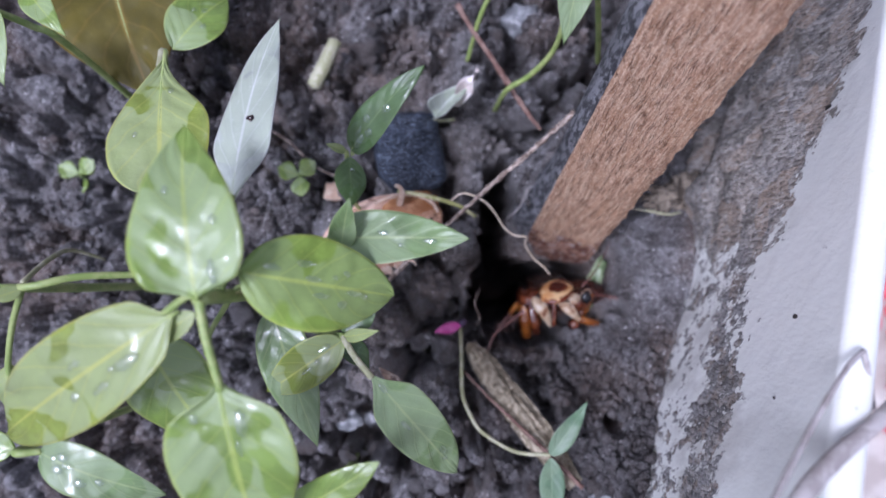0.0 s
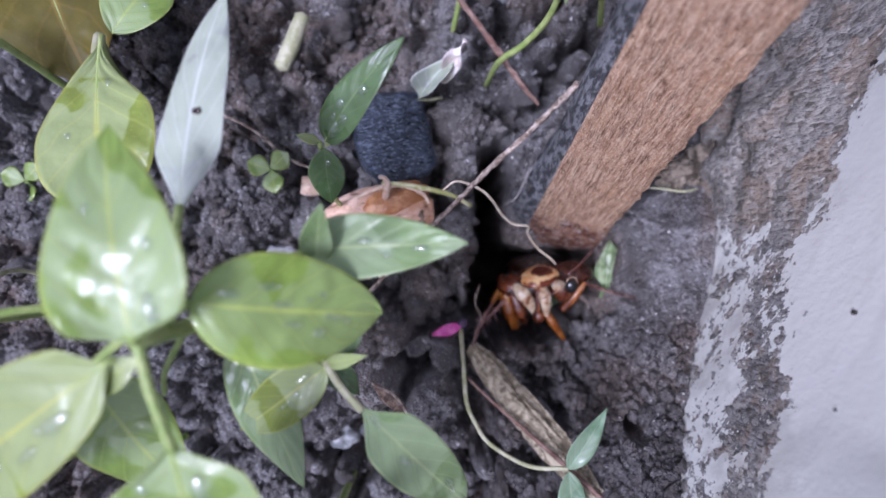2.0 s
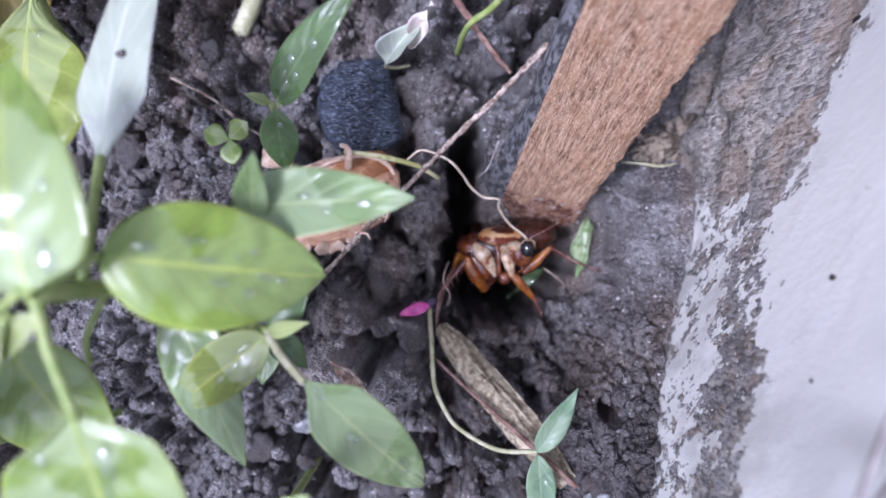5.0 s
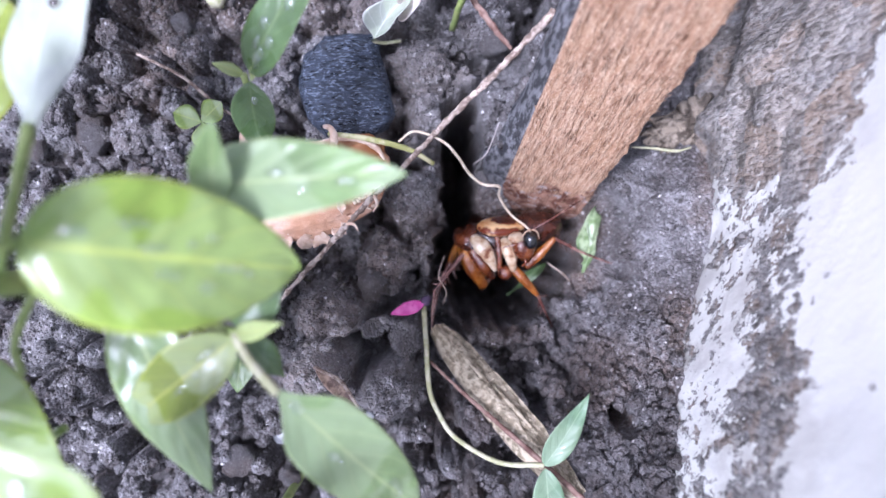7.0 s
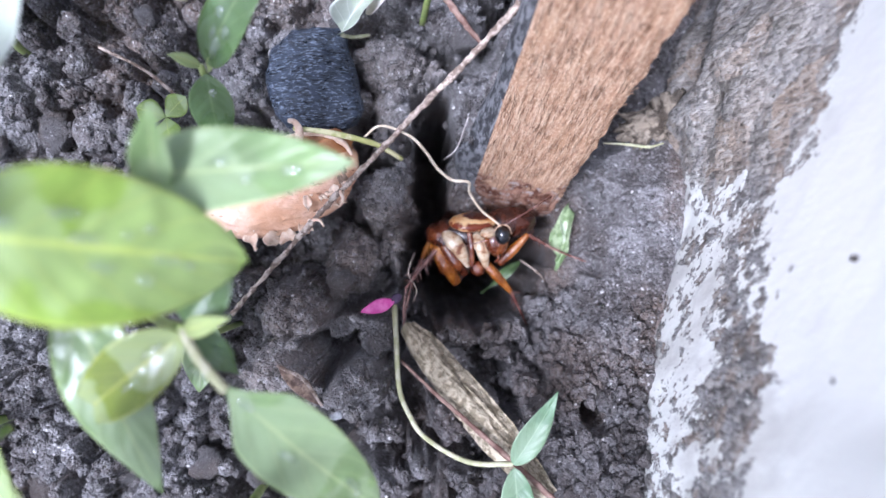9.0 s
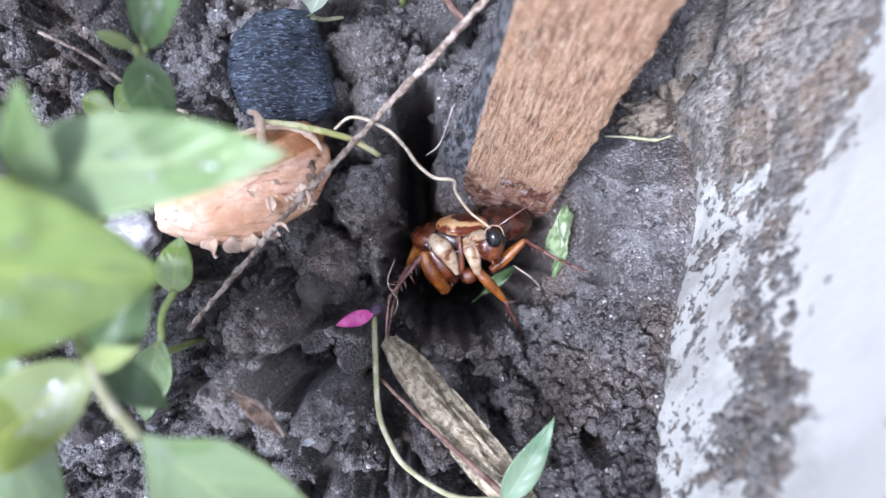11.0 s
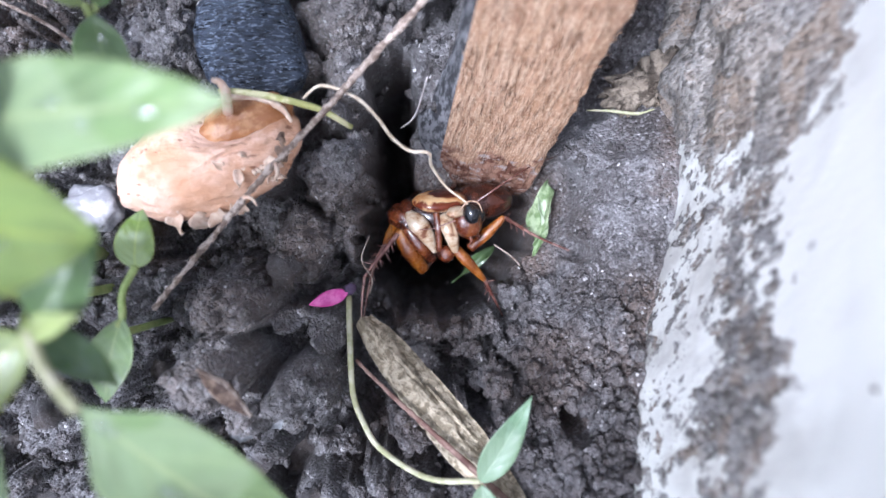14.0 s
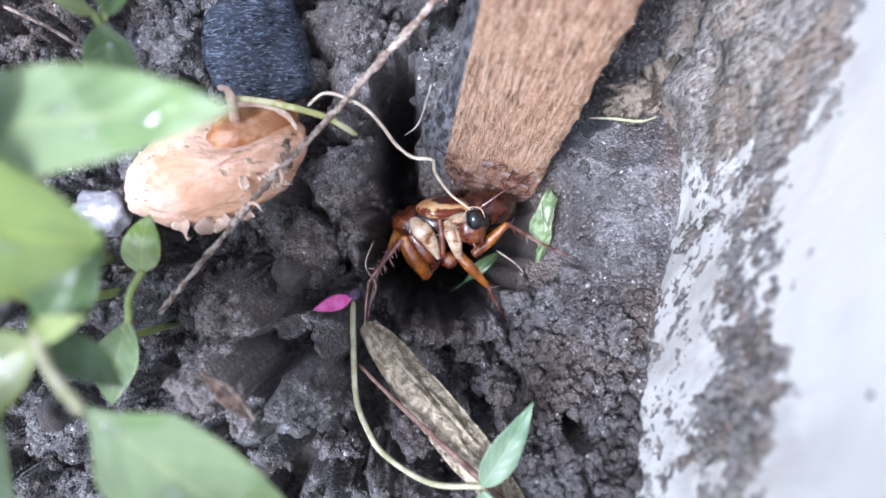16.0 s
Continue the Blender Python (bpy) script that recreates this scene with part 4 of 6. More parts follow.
def build_crumbs():
    rng = np.random.RandomState(5)
    shapes = [lump_shape(1.0, s, 7, 5, 0.9) for s in range(14)]
    balls = [lump_shape(1.0, s + 30, 9, 6, 0.75) for s in range(6)]
    gs = [np.array([q if len(q) == 4 else (*q, q[-1]) for q in f]) for _, f in balls]
    fs = [np.array([q if len(q) == 4 else (*q, q[-1]) for q in f]) for _, f in shapes]
    verts, faces, n = [], [], 0
    for _ in range(9000):
        x, y = rng.uniform(-9.0, 5.6), rng.uniform(-5.9, 6.6)
        r = 0.020 + 0.13 * rng.rand() ** 3.2
        if x > wall_x(y, 0) - 0.1 or (r > 0.06 and rng.rand() > loose(x, y)) or (1.0 < x < 3.6 and -1.3 < y < 0.4) or (np.hypot(CLEAR[:, 0] - x, CLEAR[:, 1] - y) < CLEAR[:, 2]).any():
            continue
        k = rng.randint(14)
        z = ground(x, y) + r * 0.25
        a, b = rng.uniform(0, 6.28), rng.uniform(0, 6.28)
        v = np.array(shapes[k][0]) * r
        v = v @ np.array(Euler((b, a, b)).to_matrix()) + (x, y, z)
        verts.append(v)
        faces += [tuple(q[:3]) if q[2] == q[3] else tuple(q) for q in (fs[k] + n).tolist()]
        n += len(v)
    # round pellets that were carried out of the burrow
    for _ in range(1900):
        x, y = rng.uniform(0.9, 4.7), rng.uniform(-4.9, -1.5)
        r = 0.028 + 0.12 * rng.rand() ** 2.4
        z = ground(x, y)
        if x > wall_x(y, 0) - 0.15 or z < -3 or (np.hypot(CLEAR[:, 0] - x, CLEAR[:, 1] - y) < CLEAR[:, 2] + 0.05).any():
            continue
        k = rng.randint(6)
        v = np.array(balls[k][0]) * r
        v = v @ np.array(Euler(rng.uniform(0, 6.28, 3)).to_matrix()) + (x, y, z + r * rng.uniform(0.2, 1.3))
        verts.append(v)
        faces += [tuple(q[:3]) if q[2] == q[3] else tuple(q) for q in (gs[k] + n).tolist()]
        n += len(v)
    return solo("soil_crumbs", (np.concatenate(verts), faces), CRUMB, (0, 0, 0), "loose fine crumbs of dark grey soil lying on the bed", "soil crumbs", kind="stuff")


build_crumbs()

# outside the planter
solo("ground", ([(-4000, -4000, -20), (4000, -4000, -20), (4000, 4000, -20), (-4000, 4000, -20)], [(0, 1, 2, 3)]), GRAVEL, (0, 0, -20), "pale beige gravelly ground outside the planter", "ground", kind="structure")
for x, y in ((21.8, -2.2), (21.5, -7.6), (23.6, -5.0), (22.5, 2.4), (24.2, -10.0)):
    for a in range(0, 360, 90):
        if (x * 7 + a) % 4 < 0.6:
            continue
        d = np.array([math.cos(radians(a + 40 * x)), math.sin(radians(a + 40 * x)), 0.1])
        p = np.array([x, y, -19.8]) + d * 0.3
        solo("fallen_petal", blade(p, p + d * 1.8, 1.0, arch=0.1, fold=0.2, nu=12, nv=6), RED, p, "fallen red petal lying on the pale ground", "petal", "red petals outside the wall")

# ---- wooden stake ----
def build_stake():
    axis = unit((0.10, 0.365, 1.0))
    across = unit(np.array((1.0, -0.2823, 0)) - axis * np.dot(axis, (1.0, -0.2823, 0)))
    back = np.cross(axis, across)
    foot = np.array((2.46, 0.0, -2.15))
    half, deep = 0.80, 1.25
    ring = []
    for k in range(44):
        ring.append((-half + 2 * half * (k / 43), 0.0))
    for k in range(1, 22):
        ring.append((half + 0.06 * math.sin(k / 22 * math.pi), deep * k / 22))
    for k in range(44):
        ring.append((half - 2 * half * (k / 43), deep))
    for k in range(1, 26):
        ring.append((-half - 0.14 * math.sin(k / 26 * math.pi), deep * (1 - k / 26)))
    n = len(ring)
    rows = 150
    verts, wood, bark = [], [], []
    for i in range(rows):
        s = 13.5 * (i / (rows - 1)) ** 1.3
        for k, (a, b) in enumerate(ring):
            # the foot is broken off obliquely and rounded
            cut = 0.55 * (1 - smooth(-0.8, -0.3, a)) + 0.10 * smooth(0.3, 0.8, a) + 0.08 * float(field(a * 5, b * 5)) + 0.35 * smooth(0.3, 1.25, b)
            t = cut + s * (13.5 - cut) / 13.5
            nar = 1 - 0.10 * math.exp(-((t - cut) / 0.30) ** 2)
            grain = 0.022 * float(field(a * 11 + 0.4 * math.sin(t * 3), t * 0.9)) + 0.014 * float(field(a * 26, t * 3.1))
            fray = 0.035 * float(field(t * 5.0, 3.3)) * smooth(0.6, 0.8, a) + 0.02 * float(field(t * 11.0, 7.3)) * smooth(0.6, 0.8, a)
            rnd = 0.05 * (smooth(0.66, 0.8, abs(a)) if b == 0 else 0)
            flare = -0.42 * math.exp(-((t - cut) / 1.3) ** 2) * math.sin(min(1, b / deep * 1.6) * math.pi / 2) if k >= 108 else 0.0
            p = foot + axis * t + across * (a * nar + fray + flare) + back * (b * nar + 0.06 * (1 - nar) * 8 + grain + rnd)
            verts.append(p)
    for i in range(rows - 1):
        for k in range(n):
            j = (k + 1) % n
            q = (i * n + k, i * n + j, (i + 1) * n + j, (i + 1) * n + k)
            (bark if k >= 44 + 21 + 43 else wood).append(q)
    # the broken end
    m = len(verts)
    mid = np.mean(verts[:n], axis=0)
    for k in range(n):
        verts.append(verts[k] * 0.5 + mid * 0.5 + axis * 0.10)
    verts.append(mid + axis * 0.15)
    for k in range(n):
        j = (k + 1) % n
        wood.append((k, m + k, m + j, j))
        wood.append((m + k, m + n, m + j))
    top = (rows - 1) * n
    wood.append(tuple(top + k for k in range(n)))
    ob = thing("wooden_stake", foot, "leaning tan weathered wooden stake with a rotten foot in soil", "stake")
    part("shaft", (verts, wood), WOOD, ob)
    part("bark", (verts, bark), BARK, ob, "smooth dark grey bark side")
    # splinters along the frayed edge
    rng = np.random.RandomState(8)
    for k in range(26):
        t = rng.uniform(0.8, 8.5)
        side = 1 if k % 4 else -1
        p = foot + axis * t + across * (side * half * 0.97) + back * 0.05
        q = p + axis * rng.uniform(0.08, 0.22) + across * side * rng.uniform(0.01, 0.06) - back * rng.uniform(0, 0.06)
        part("splinter", tube([p, (p + q) / 2 + back * 0.02, q], (0.010, 0.007, 0.003), 6, 5), WOOD, ob)
    return ob


build_stake()

# ---- pepper plants ----
def stem(parent, points, radii, material=STEM, name="stem", label="", n=22, sides=8, rough=0.03, seed=1):
    return part(name, tube(points, radii, n, sides, rough, seed), material, parent, label)


def build_big_plant():
    p = thing("pepper_plant", (-3.3, -0.6, ground(-3.3, -0.6)), "young green pepper plant with broad wet leaves in soil", "plant", "pepper plants")
    top = (-2.87, -0.44, 6.95)
    stem(p, [(-3.3, -0.6, ground(-3.3, -0.6) - 0.2), (-3.15, -0.6, 2.0), (-2.95, -0.5, 5.0), top], (0.13, 0.11, 0.09))
    leaf(p, (-2.85, -0.46, 7.05), (-3.22, 1.62, 6.55), 1.28, LEAF, 0.035, ((0.45, -0.6, 0.06), (0.62, 0.5, 0.05), (0.15, -0.5, 0.12)), arch=0.09, fold=0.16, seed=1, swell=0.62, belly=0.31, point=1.05, neck=0.10, up=(0.05, 0.1, 1))
    stem(p, [top, (-2.72, -0.3, 6.8), (-2.54, -0.14, 6.52)], (0.045, 0.04), name="leaf_stalk", n=10)
    leaf(p, (-2.56, -0.15, 6.5), (-0.82, -0.5, 5.15), 1.20, LEAF_FRESH, 0.03, ((0.72, -0.62, 0.07), (0.8, -0.35, 0.05), (0.6, 0.3, 0.04), (0.7, 0.55, 0.05), (0.40, 0.45, 0.11), (0.52, 0.12, 0.10), (0.56, -0.30, 0.10), (0.78, -0.15, 0.12), (0.25, 0.3, 0.10)), arch=0.13, fold=0.04, seed=2, swell=0.78, belly=0.46, point=0.72, up=(0.0, 0.06, 1.0))
    stem(p, [top, (-3.0, -0.42, 6.95), (-3.3, -0.62, 6.85)], (0.05, 0.045), name="leaf_stalk", n=10)
    leaf(p, (-3.15, -0.60, 6.85), (-5.83, -2.27, 5.75), 1.18, LEAF_YOUNG, 0.035, ((0.55, 0.4, 0.07), (0.35, 0.3, 0.05), (0.28, 0.40, 0.17), (0.40, 0.55, 0.13), (0.52, -0.3, 0.10)), arch=0.07, fold=0.20, seed=3, swell=0.85, belly=0.48, point=0.58, neck=0.12)
    stem(p, [top, (-2.78, -0.9, 6.95), (-2.63, -1.5, 6.88)], (0.06, 0.05), name="leaf_stalk", n=12)
    leaf(p, (-2.66, -1.35, 6.9), (-2.38, -3.45, 6.15), 1.55, LEAF, 0.045, ((0.25, -0.65, 0.06), (0.28, 0.30, 0.15), (0.40, 0.15, 0.10)), arch=0.06, fold=0.14, seed=4, swell=0.85, belly=0.44, point=0.85, neck=0.22)
    leaf(p, (-2.98, -0.62, 6.75), (-3.6, -1.04, 6.55), 0.30, LEAF_YOUNG, 0.015, arch=0.1, fold=0.3, seed=5, name="young_leaf")
    stem(p, [(-2.95, -0.5, 5.6), (-3.3, -1.0, 5.4), (-3.5, -1.35, 5.0)], (0.04, 0.035), name="leaf_stalk", n=10)
    leaf(p, (-4.45, -1.15, 4.9), (-3.55, -2.85, 4.3), 1.25, LEAF, 0.03, arch=0.06, fold=0.12, seed=6, belly=0.36, point=0.9)
    # the leaf that stands up behind, painted silvery for the sky's reflection
    stem(p, [(-2.9, -0.45, 6.2), (-2.8, -0.05, 6.2), (-2.95, 0.45, 5.75), (-3.0, 0.86, 5.5)], (0.05, 0.05, 0.055), STEM, name="leaf_stalk", n=12)
    s = leaf(p, (-3.0, 0.72, 5.5), (-2.55, 3.56, 4.75), 0.90, LEAF_PALE, 0.03, arch=0.06, fold=-0.08, seed=7, swell=0.80, belly=0.27, point=0.95, neck=0.30, up=(-0.25, 0.2, 0.95), label="silvery narrow leaf, its colour standing for the sky's shine on it")
    part("dirt_speck", blob((-2.77, 1.94, 5.37), (0.07, 0, 0), (0, 0.06, 0), (0, 0, 0.035), 10, 6, 0.5, 3, 3), DARK, s, "small black crumb of dirt")
    # the long folded leaf that reaches towards the stake
    stem(p, [(-2.9, -0.45, 5.8), (-2.2, 0.1, 5.5), (-1.6, 0.3, 5.25)], (0.04, 0.035), name="leaf_stalk", n=12)
    leaf(p, (-1.75, 0.30, 5.2), (0.24, 0.29, 5.55), 0.78, LEAF_COOL, 0.025, ((0.75, -0.3, 0.09), (0.55, -0.4, 0.04), (0.45, 0.2, 0.09)), arch=0.02, fold=0.12, seed=8, swell=0.62, belly=0.36, point=0.95, up=(0, 0.25, 0.97))
    leaf(p, (-1.55, 0.15, 5.2), (-1.34, 0.82, 5.8), 0.38, LEAF_COOL, 0.02, arch=0.03, fold=0.3, seed=9, name="young_leaf")
    return p


def build_small_plant():
    p = thing("pepper_plant", (-3.08, -1.12, ground(-3.08, -1.12)), "smaller pepper plant with a shiny new shoot beside the larger one", "plant", "pepper plants")
    node = (-1.60, -1.14, 4.65)
    stem(p, [(-3.08, -1.12, ground(-3.08, -1.12) - 0.2), (-3.04, -1.12, 0.62), (-3.1, -1.12, 1.2), (-2.75, -1.16, 2.6), node], (0.07, 0.065, 0.06), n=34)
    leaf(p, node, (-1.02, -1.0, 5.02), 0.20, LEAF_YOUNG, 0.012, arch=0.08, fold=0.3, seed=11, name="young_leaf")
    leaf(p, (-1.6, -1.18, 4.68), (-2.78, -2.0, 4.4), 0.66, LEAF_YOUNG, 0.02, ((0.35, 0.2, 0.05), (0.25, -0.2, 0.10), (0.5, 0.3, 0.09)), arch=0.1, fold=0.30, seed=12, swell=0.7, belly=0.40, point=0.85)
    stem(p, [node, (-1.4, -1.4, 4.85), (-1.14, -1.68, 4.95)], (0.05, 0.05), STEM_PALE, name="leaf_stalk", n=10)
    leaf(p, (-1.20, -1.58, 4.95), (0.10, -3.50, 3.40), 0.84, LEAF_COOL, 0.025, ((0.40, -0.3, 0.10), (0.74, 0.35, 0.12), (0.18, 0.0, 0.10), (0.85, 0.1, 0.05)), arch=0.09, fold=0.1, seed=13, swell=0.75, belly=0.42, point=0.80, neck=0.25, up=(0.3, -0.1, 0.95))
    stem(p, [(-1.7, -1.0, 4.2), (-2.2, -0.5, 4.9), (-2.6, -0.3, 5.1)], (0.035, 0.035), name="leaf_stalk", n=12)
    stem(p, [(-2.6, -0.3, 5.1), (-2.65, -0.6, 4.8), (-2.62, -0.95, 4.5)], (0.04, 0.045), name="leaf_stalk", n=10)
    leaf(p, (-2.68, -0.75, 4.6), (-2.04, -2.85, 4.28), 0.82, LEAF_COOL, 0.025, arch=0.04, fold=0.1, seed=14, swell=0.7, belly=0.34, point=1.0)
    leaf(p, (-1.62, -1.1, 4.5), (-1.1, -0.35, 4.5), 0.55, LEAF_DARK, 0.02, arch=0.05, fold=0.15, seed=15)
    leaf(p, (-1.62, -1.15, 4.4), (-1.3, -1.75, 3.9), 0.4, LEAF_DARK, 0.02, arch=0.05, fold=0.15, seed=16)
    return p


def build_pebble_seedling():
    p = thing("seedling", (-2.0, 0.95, ground(-2.0, 0.95)), "slender seedling with dark wet leaves beside the pebble", "seedling", "seedlings")
    node = (-1.88, 1.92, 2.75)
    stem(p, [(-2.0, 0.95, ground(-2.0, 0.95) - 0.1), (-1.95, 1.2, 1.3), node], (0.05, 0.045, 0.045))
    leaf(p, (-1.78, 1.93, 2.8), (-0.45, 3.17, 3.73), 0.62, LEAF_DARK, 0.02, ((0.3, -0.35, 0.08), (0.38, 0.35, 0.08), (0.58, -0.3, 0.085), (0.16, -0.2, 0.15), (0.24, 0.3, 0.10)), arch=0.09, fold=0.1, seed=21, swell=0.68, belly=0.33, point=0.9, up=(-0.3, -0.1, 0.95))
    leaf(p, node, (-2.2, 2.02, 3.0), 0.16, LEAF_YOUNG, 0.01, arch=0.1, fold=0.3, seed=22, name="young_leaf", nu=16, nv=8)
    leaf(p, (-1.8, 1.85, 2.7), (-1.6, 2.08, 2.95), 0.1, LEAF_YOUNG, 0.01, arch=0.1, fold=0.3, seed=23, name="young_leaf", nu=16, nv=8)
    leaf(p, (-1.82, 1.84, 2.7), (-1.85, 1.02, 2.1), 0.58, LEAF_DARK, 0.018, ((0.3, 0.2, 0.05),), arch=0.09, fold=0.14, seed=24, swell=0.9, sharp=0.2)
    return p


def build_back_plants():
    p = thing("pepper_plant", (-6.2, 3.3, ground(-6.2, 3.3)), "older pepper plant with yellowish rounded leaves and an olive leaf", "plant", "pepper plants")
    stem(p, [(-6.2, 3.3, ground(-6.2, 3.3) - 0.2), (-5.7, 3.6, 1.3), (-5.05, 3.62, 3.0)], (0.09, 0.08, 0.07))
    stem(p, [(-5.05, 3.62, 3.0), (-4.98, 3.35, 3.22), (-4.90, 2.9, 3.42)], (0.09, 0.09, 0.08), STEM_PALE, name="leaf_stalk", n=12)
    leaf(p, (-4.95, 3.60, 3.15), (-4.52, 1.0, 4.2), 1.72, LEAF_YOUNG, 0.05, ((0.35, 0.3, 0.06), (0.6, -0.5, 0.05)), arch=0.05, fold=0.08, seed=31, swell=1.25, sharp=0.0, belly=0.62, point=0.48, neck=0.62)
    leaf(p, (-5.05, 3.80, 2.6), (-4.30, 4.95, 2.0), 1.08, LEAF, 0.03, ((0.5, -0.35, 0.06), (0.72, 0.1, 0.06), (0.62, 0.4, 0.05)), arch=0.1, fold=0.1, seed=32, swell=0.9, sharp=0.0)
    leaf(p, (-7.0, 6.6, 1.2), (-5.95, 3.25, 1.5), 2.9, LEAF_OLIVE, 0.05, arch=0.12, fold=0.1, seed=33, swell=0.9, sharp=0.3, label="large drooping olive-brown leaf")
    stem(p, [(-6.55, 3.0, ground(-6.55, 3.0)), (-6.75, 3.75, 2.9), (-7.05, 3.9, 3.5), (-7.4, 4.0, 4.0)], (0.07, 0.06, 0.06), STEM)
    leaf(p, (-6.62, 4.25, 4.4), (-5.80, 3.34, 4.62), 0.46, LEAF, 0.02, arch=0.1, fold=0.15, seed=34)
    leaf(p, (-7.5, 4.1, 4.0), (-7.15, 2.75, 4.0), 0.7, LEAF, 0.02, arch=0.1, fold=0.15, seed=35)
    stem(p, [(-7.4, 4.0, 4.0), (-7.0, 4.2, 4.3), (-6.6, 4.25, 4.4)], (0.04, 0.035), name="leaf_stalk", n=10)

    q = thing("pepper_plant", (-6.6, -0.6, ground(-6.6, -0.6)), "pepper plant with arching stalks at the edge of the bed", "plant", "pepper plants")
    stem(q, [(-6.6, -0.6, ground(-6.6, -0.6) - 0.2), (-6.6, -0.5, 3.0), (-6.4, -0.4, 5.4)], (0.09, 0.08, 0.06))
    stem(q, [(-6.5, -0.4, 5.4), (-5.63, -0.37, 5.72), (-5.06, -0.24, 5.5), (-4.4, -0.22, 5.0)], (0.05, 0.055, 0.05), STEM, n=26)
    stem(q, [(-6.82, -0.37, 4.0), (-7.0, 0.0, 3.0), (-7.2, 0.17, 2.0), (-7.0, 0.0, 1.2)], (0.04, 0.045, 0.03), STEM_PALE)
    stem(q, [(-5.75, -0.42, 5.65), (-6.0, -0.9, 5.45), (-6.22, -1.5, 5.2), (-6.3, -1.85, 5.0)], (0.045, 0.04), STEM)
    leaf(q, (-6.2, -1.5, 5.15), (-6.5, -2.3, 4.7), 0.4, LEAF_YOUNG, 0.015, seed=41)
    leaf(q, (-5.7, -0.4, 5.7), (-6.0, -0.55, 5.95), 0.22, LEAF_YOUNG, 0.015, seed=42, name="young_leaf", nu=16, nv=8)
    leaf(q, (-6.0, -0.4, 5.7), (-6.5, -0.75, 5.7), 0.3, LEAF_YOUNG, 0.015, seed=43, name="young_leaf", nu=16, nv=8)

    r = thing("pepper_plant", (-6.3, -3.0, ground(-6.3, -3.0)), "low pepper plant whose leaf carries round water drops", "plant", "pepper plants")
    stem(r, [(-6.3, -3.0, ground(-6.3, -3.0) - 0.2), (-6.4, -2.9, 3.0), (-6.2, -2.75, 5.0), (-5.8, -2.72, 5.1)], (0.08, 0.07, 0.05))
    leaf(r, (-5.82, -2.73, 5.1), (-4.15, -3.42, 4.78), 0.72, LEAF_COOL, 0.025, ((0.25, 0.35, 0.075), (0.25, -0.35, 0.08), (0.42, -0.5, 0.08), (0.33, 0.0, 0.09), (0.58, -0.2, 0.06), (0.15, 0.1, 0.05)), arch=0.09, fold=0.1, seed=51, swell=0.75, belly=0.34, point=0.9)
    leaf(r, (-6.3, -2.75, 4.9), (-7.1, -2.6, 4.9), 0.5, LEAF, 0.02, seed=52)
    leaf(r, (-5.9, -2.6, 4.9), (-5.3, -2.2, 4.7), 0.45, LEAF_DARK, 0.02, seed=53)
    stem(r, [(-4.6, -2.25, 3.8), (-4.0, -2.3, 4.0), (-3.6, -2.1, 4.2)], (0.04, 0.05), STEM, name="leaf_stalk", n=10)

    s = thing("pepper_plant", (-2.2, -4.6, ground(-2.2, -4.6)), "pepper plant with a pointed glossy leaf", "plant", "pepper plants")
    stem(s, [(-2.2, -4.6, ground(-2.2, -4.6) - 0.2), (-2.2, -4.3, 3.0), (-2.1, -3.5, 5.4)], (0.08, 0.07, 0.05))
    leaf(s, (-2.15, -3.4, 5.55), (-0.90, -2.54, 6.05), 0.52, LEAF, 0.02, arch=0.06, fold=0.12, seed=61, swell=0.75, belly=0.36, point=0.8)


def build_seedlings():
    # between the nut and the soil mound
    p = thing("seedling", (-2.66, -2.4, ground(-2.66, -2.4)), "small pale-stemmed seedling with two oval leaves near the nut shell", "seedling", "seedlings")
    stem(p, [(-2.5, -1.7, ground(-2.5, -1.7) - 0.1), (-2.46, -1.62, 1.2), (-2.38, -1.42, 1.33), (-2.34, -1.1, 1.36), (-2.15, -0.80, 1.38)], (0.05, 0.055, 0.05, 0.05))
    leaf(p, (-2.16, -0.82, 1.36), (-2.02, -0.10, 1.35), 0.50, LEAF, 0.018, arch=0.14, fold=0.16, seed=71, swell=0.75, sharp=0.2)
    leaf(p, (-2.38, -1.42, 1.35), (-2.56, -2.42, 1.55), 0.56, LEAF_COOL, 0.02, arch=0.1, fold=0.2, seed=72, swell=0.9, sharp=0.3)
    for x, y in ((-8.45, 1.93), (-3.35, 1.85)):
        z = ground(x, y)
        c = thing("clover_sprout", (x, y, z), "tiny clover sprout with three round leaflets", "sprout", "clover sprouts")
        part("stem", tube([(x, y, z - 0.05), (x, y, z + 0.16)], (0.02, 0.015), 6, 6), STEM, c)
        for k in range(3):
            a = radians(40 + 120 * k)
            d = np.array([math.cos(a), math.sin(a), 0.15])
            b = np.array([x, y, z + 0.15])
            part("leaflet", blade(b, b + d * 0.48, 0.42, arch=0.06, fold=0.1, swell=1.15, sharp=0, nu=14, nv=8), LEAF, c)
    z = 0.06
    solo("plant_stub", tube([(-3.05, 3.82, z - 0.05), (-2.8, 4.25, z + 0.05), (-2.55, 4.75, z + 0.12)], (0.16, 0.17, 0.16, 0.15), 18, 12, 0.03), STEM_PALE, (-3.05, 3.82, z), "cut pale yellow-green stalk stub lying on soil", "stub")


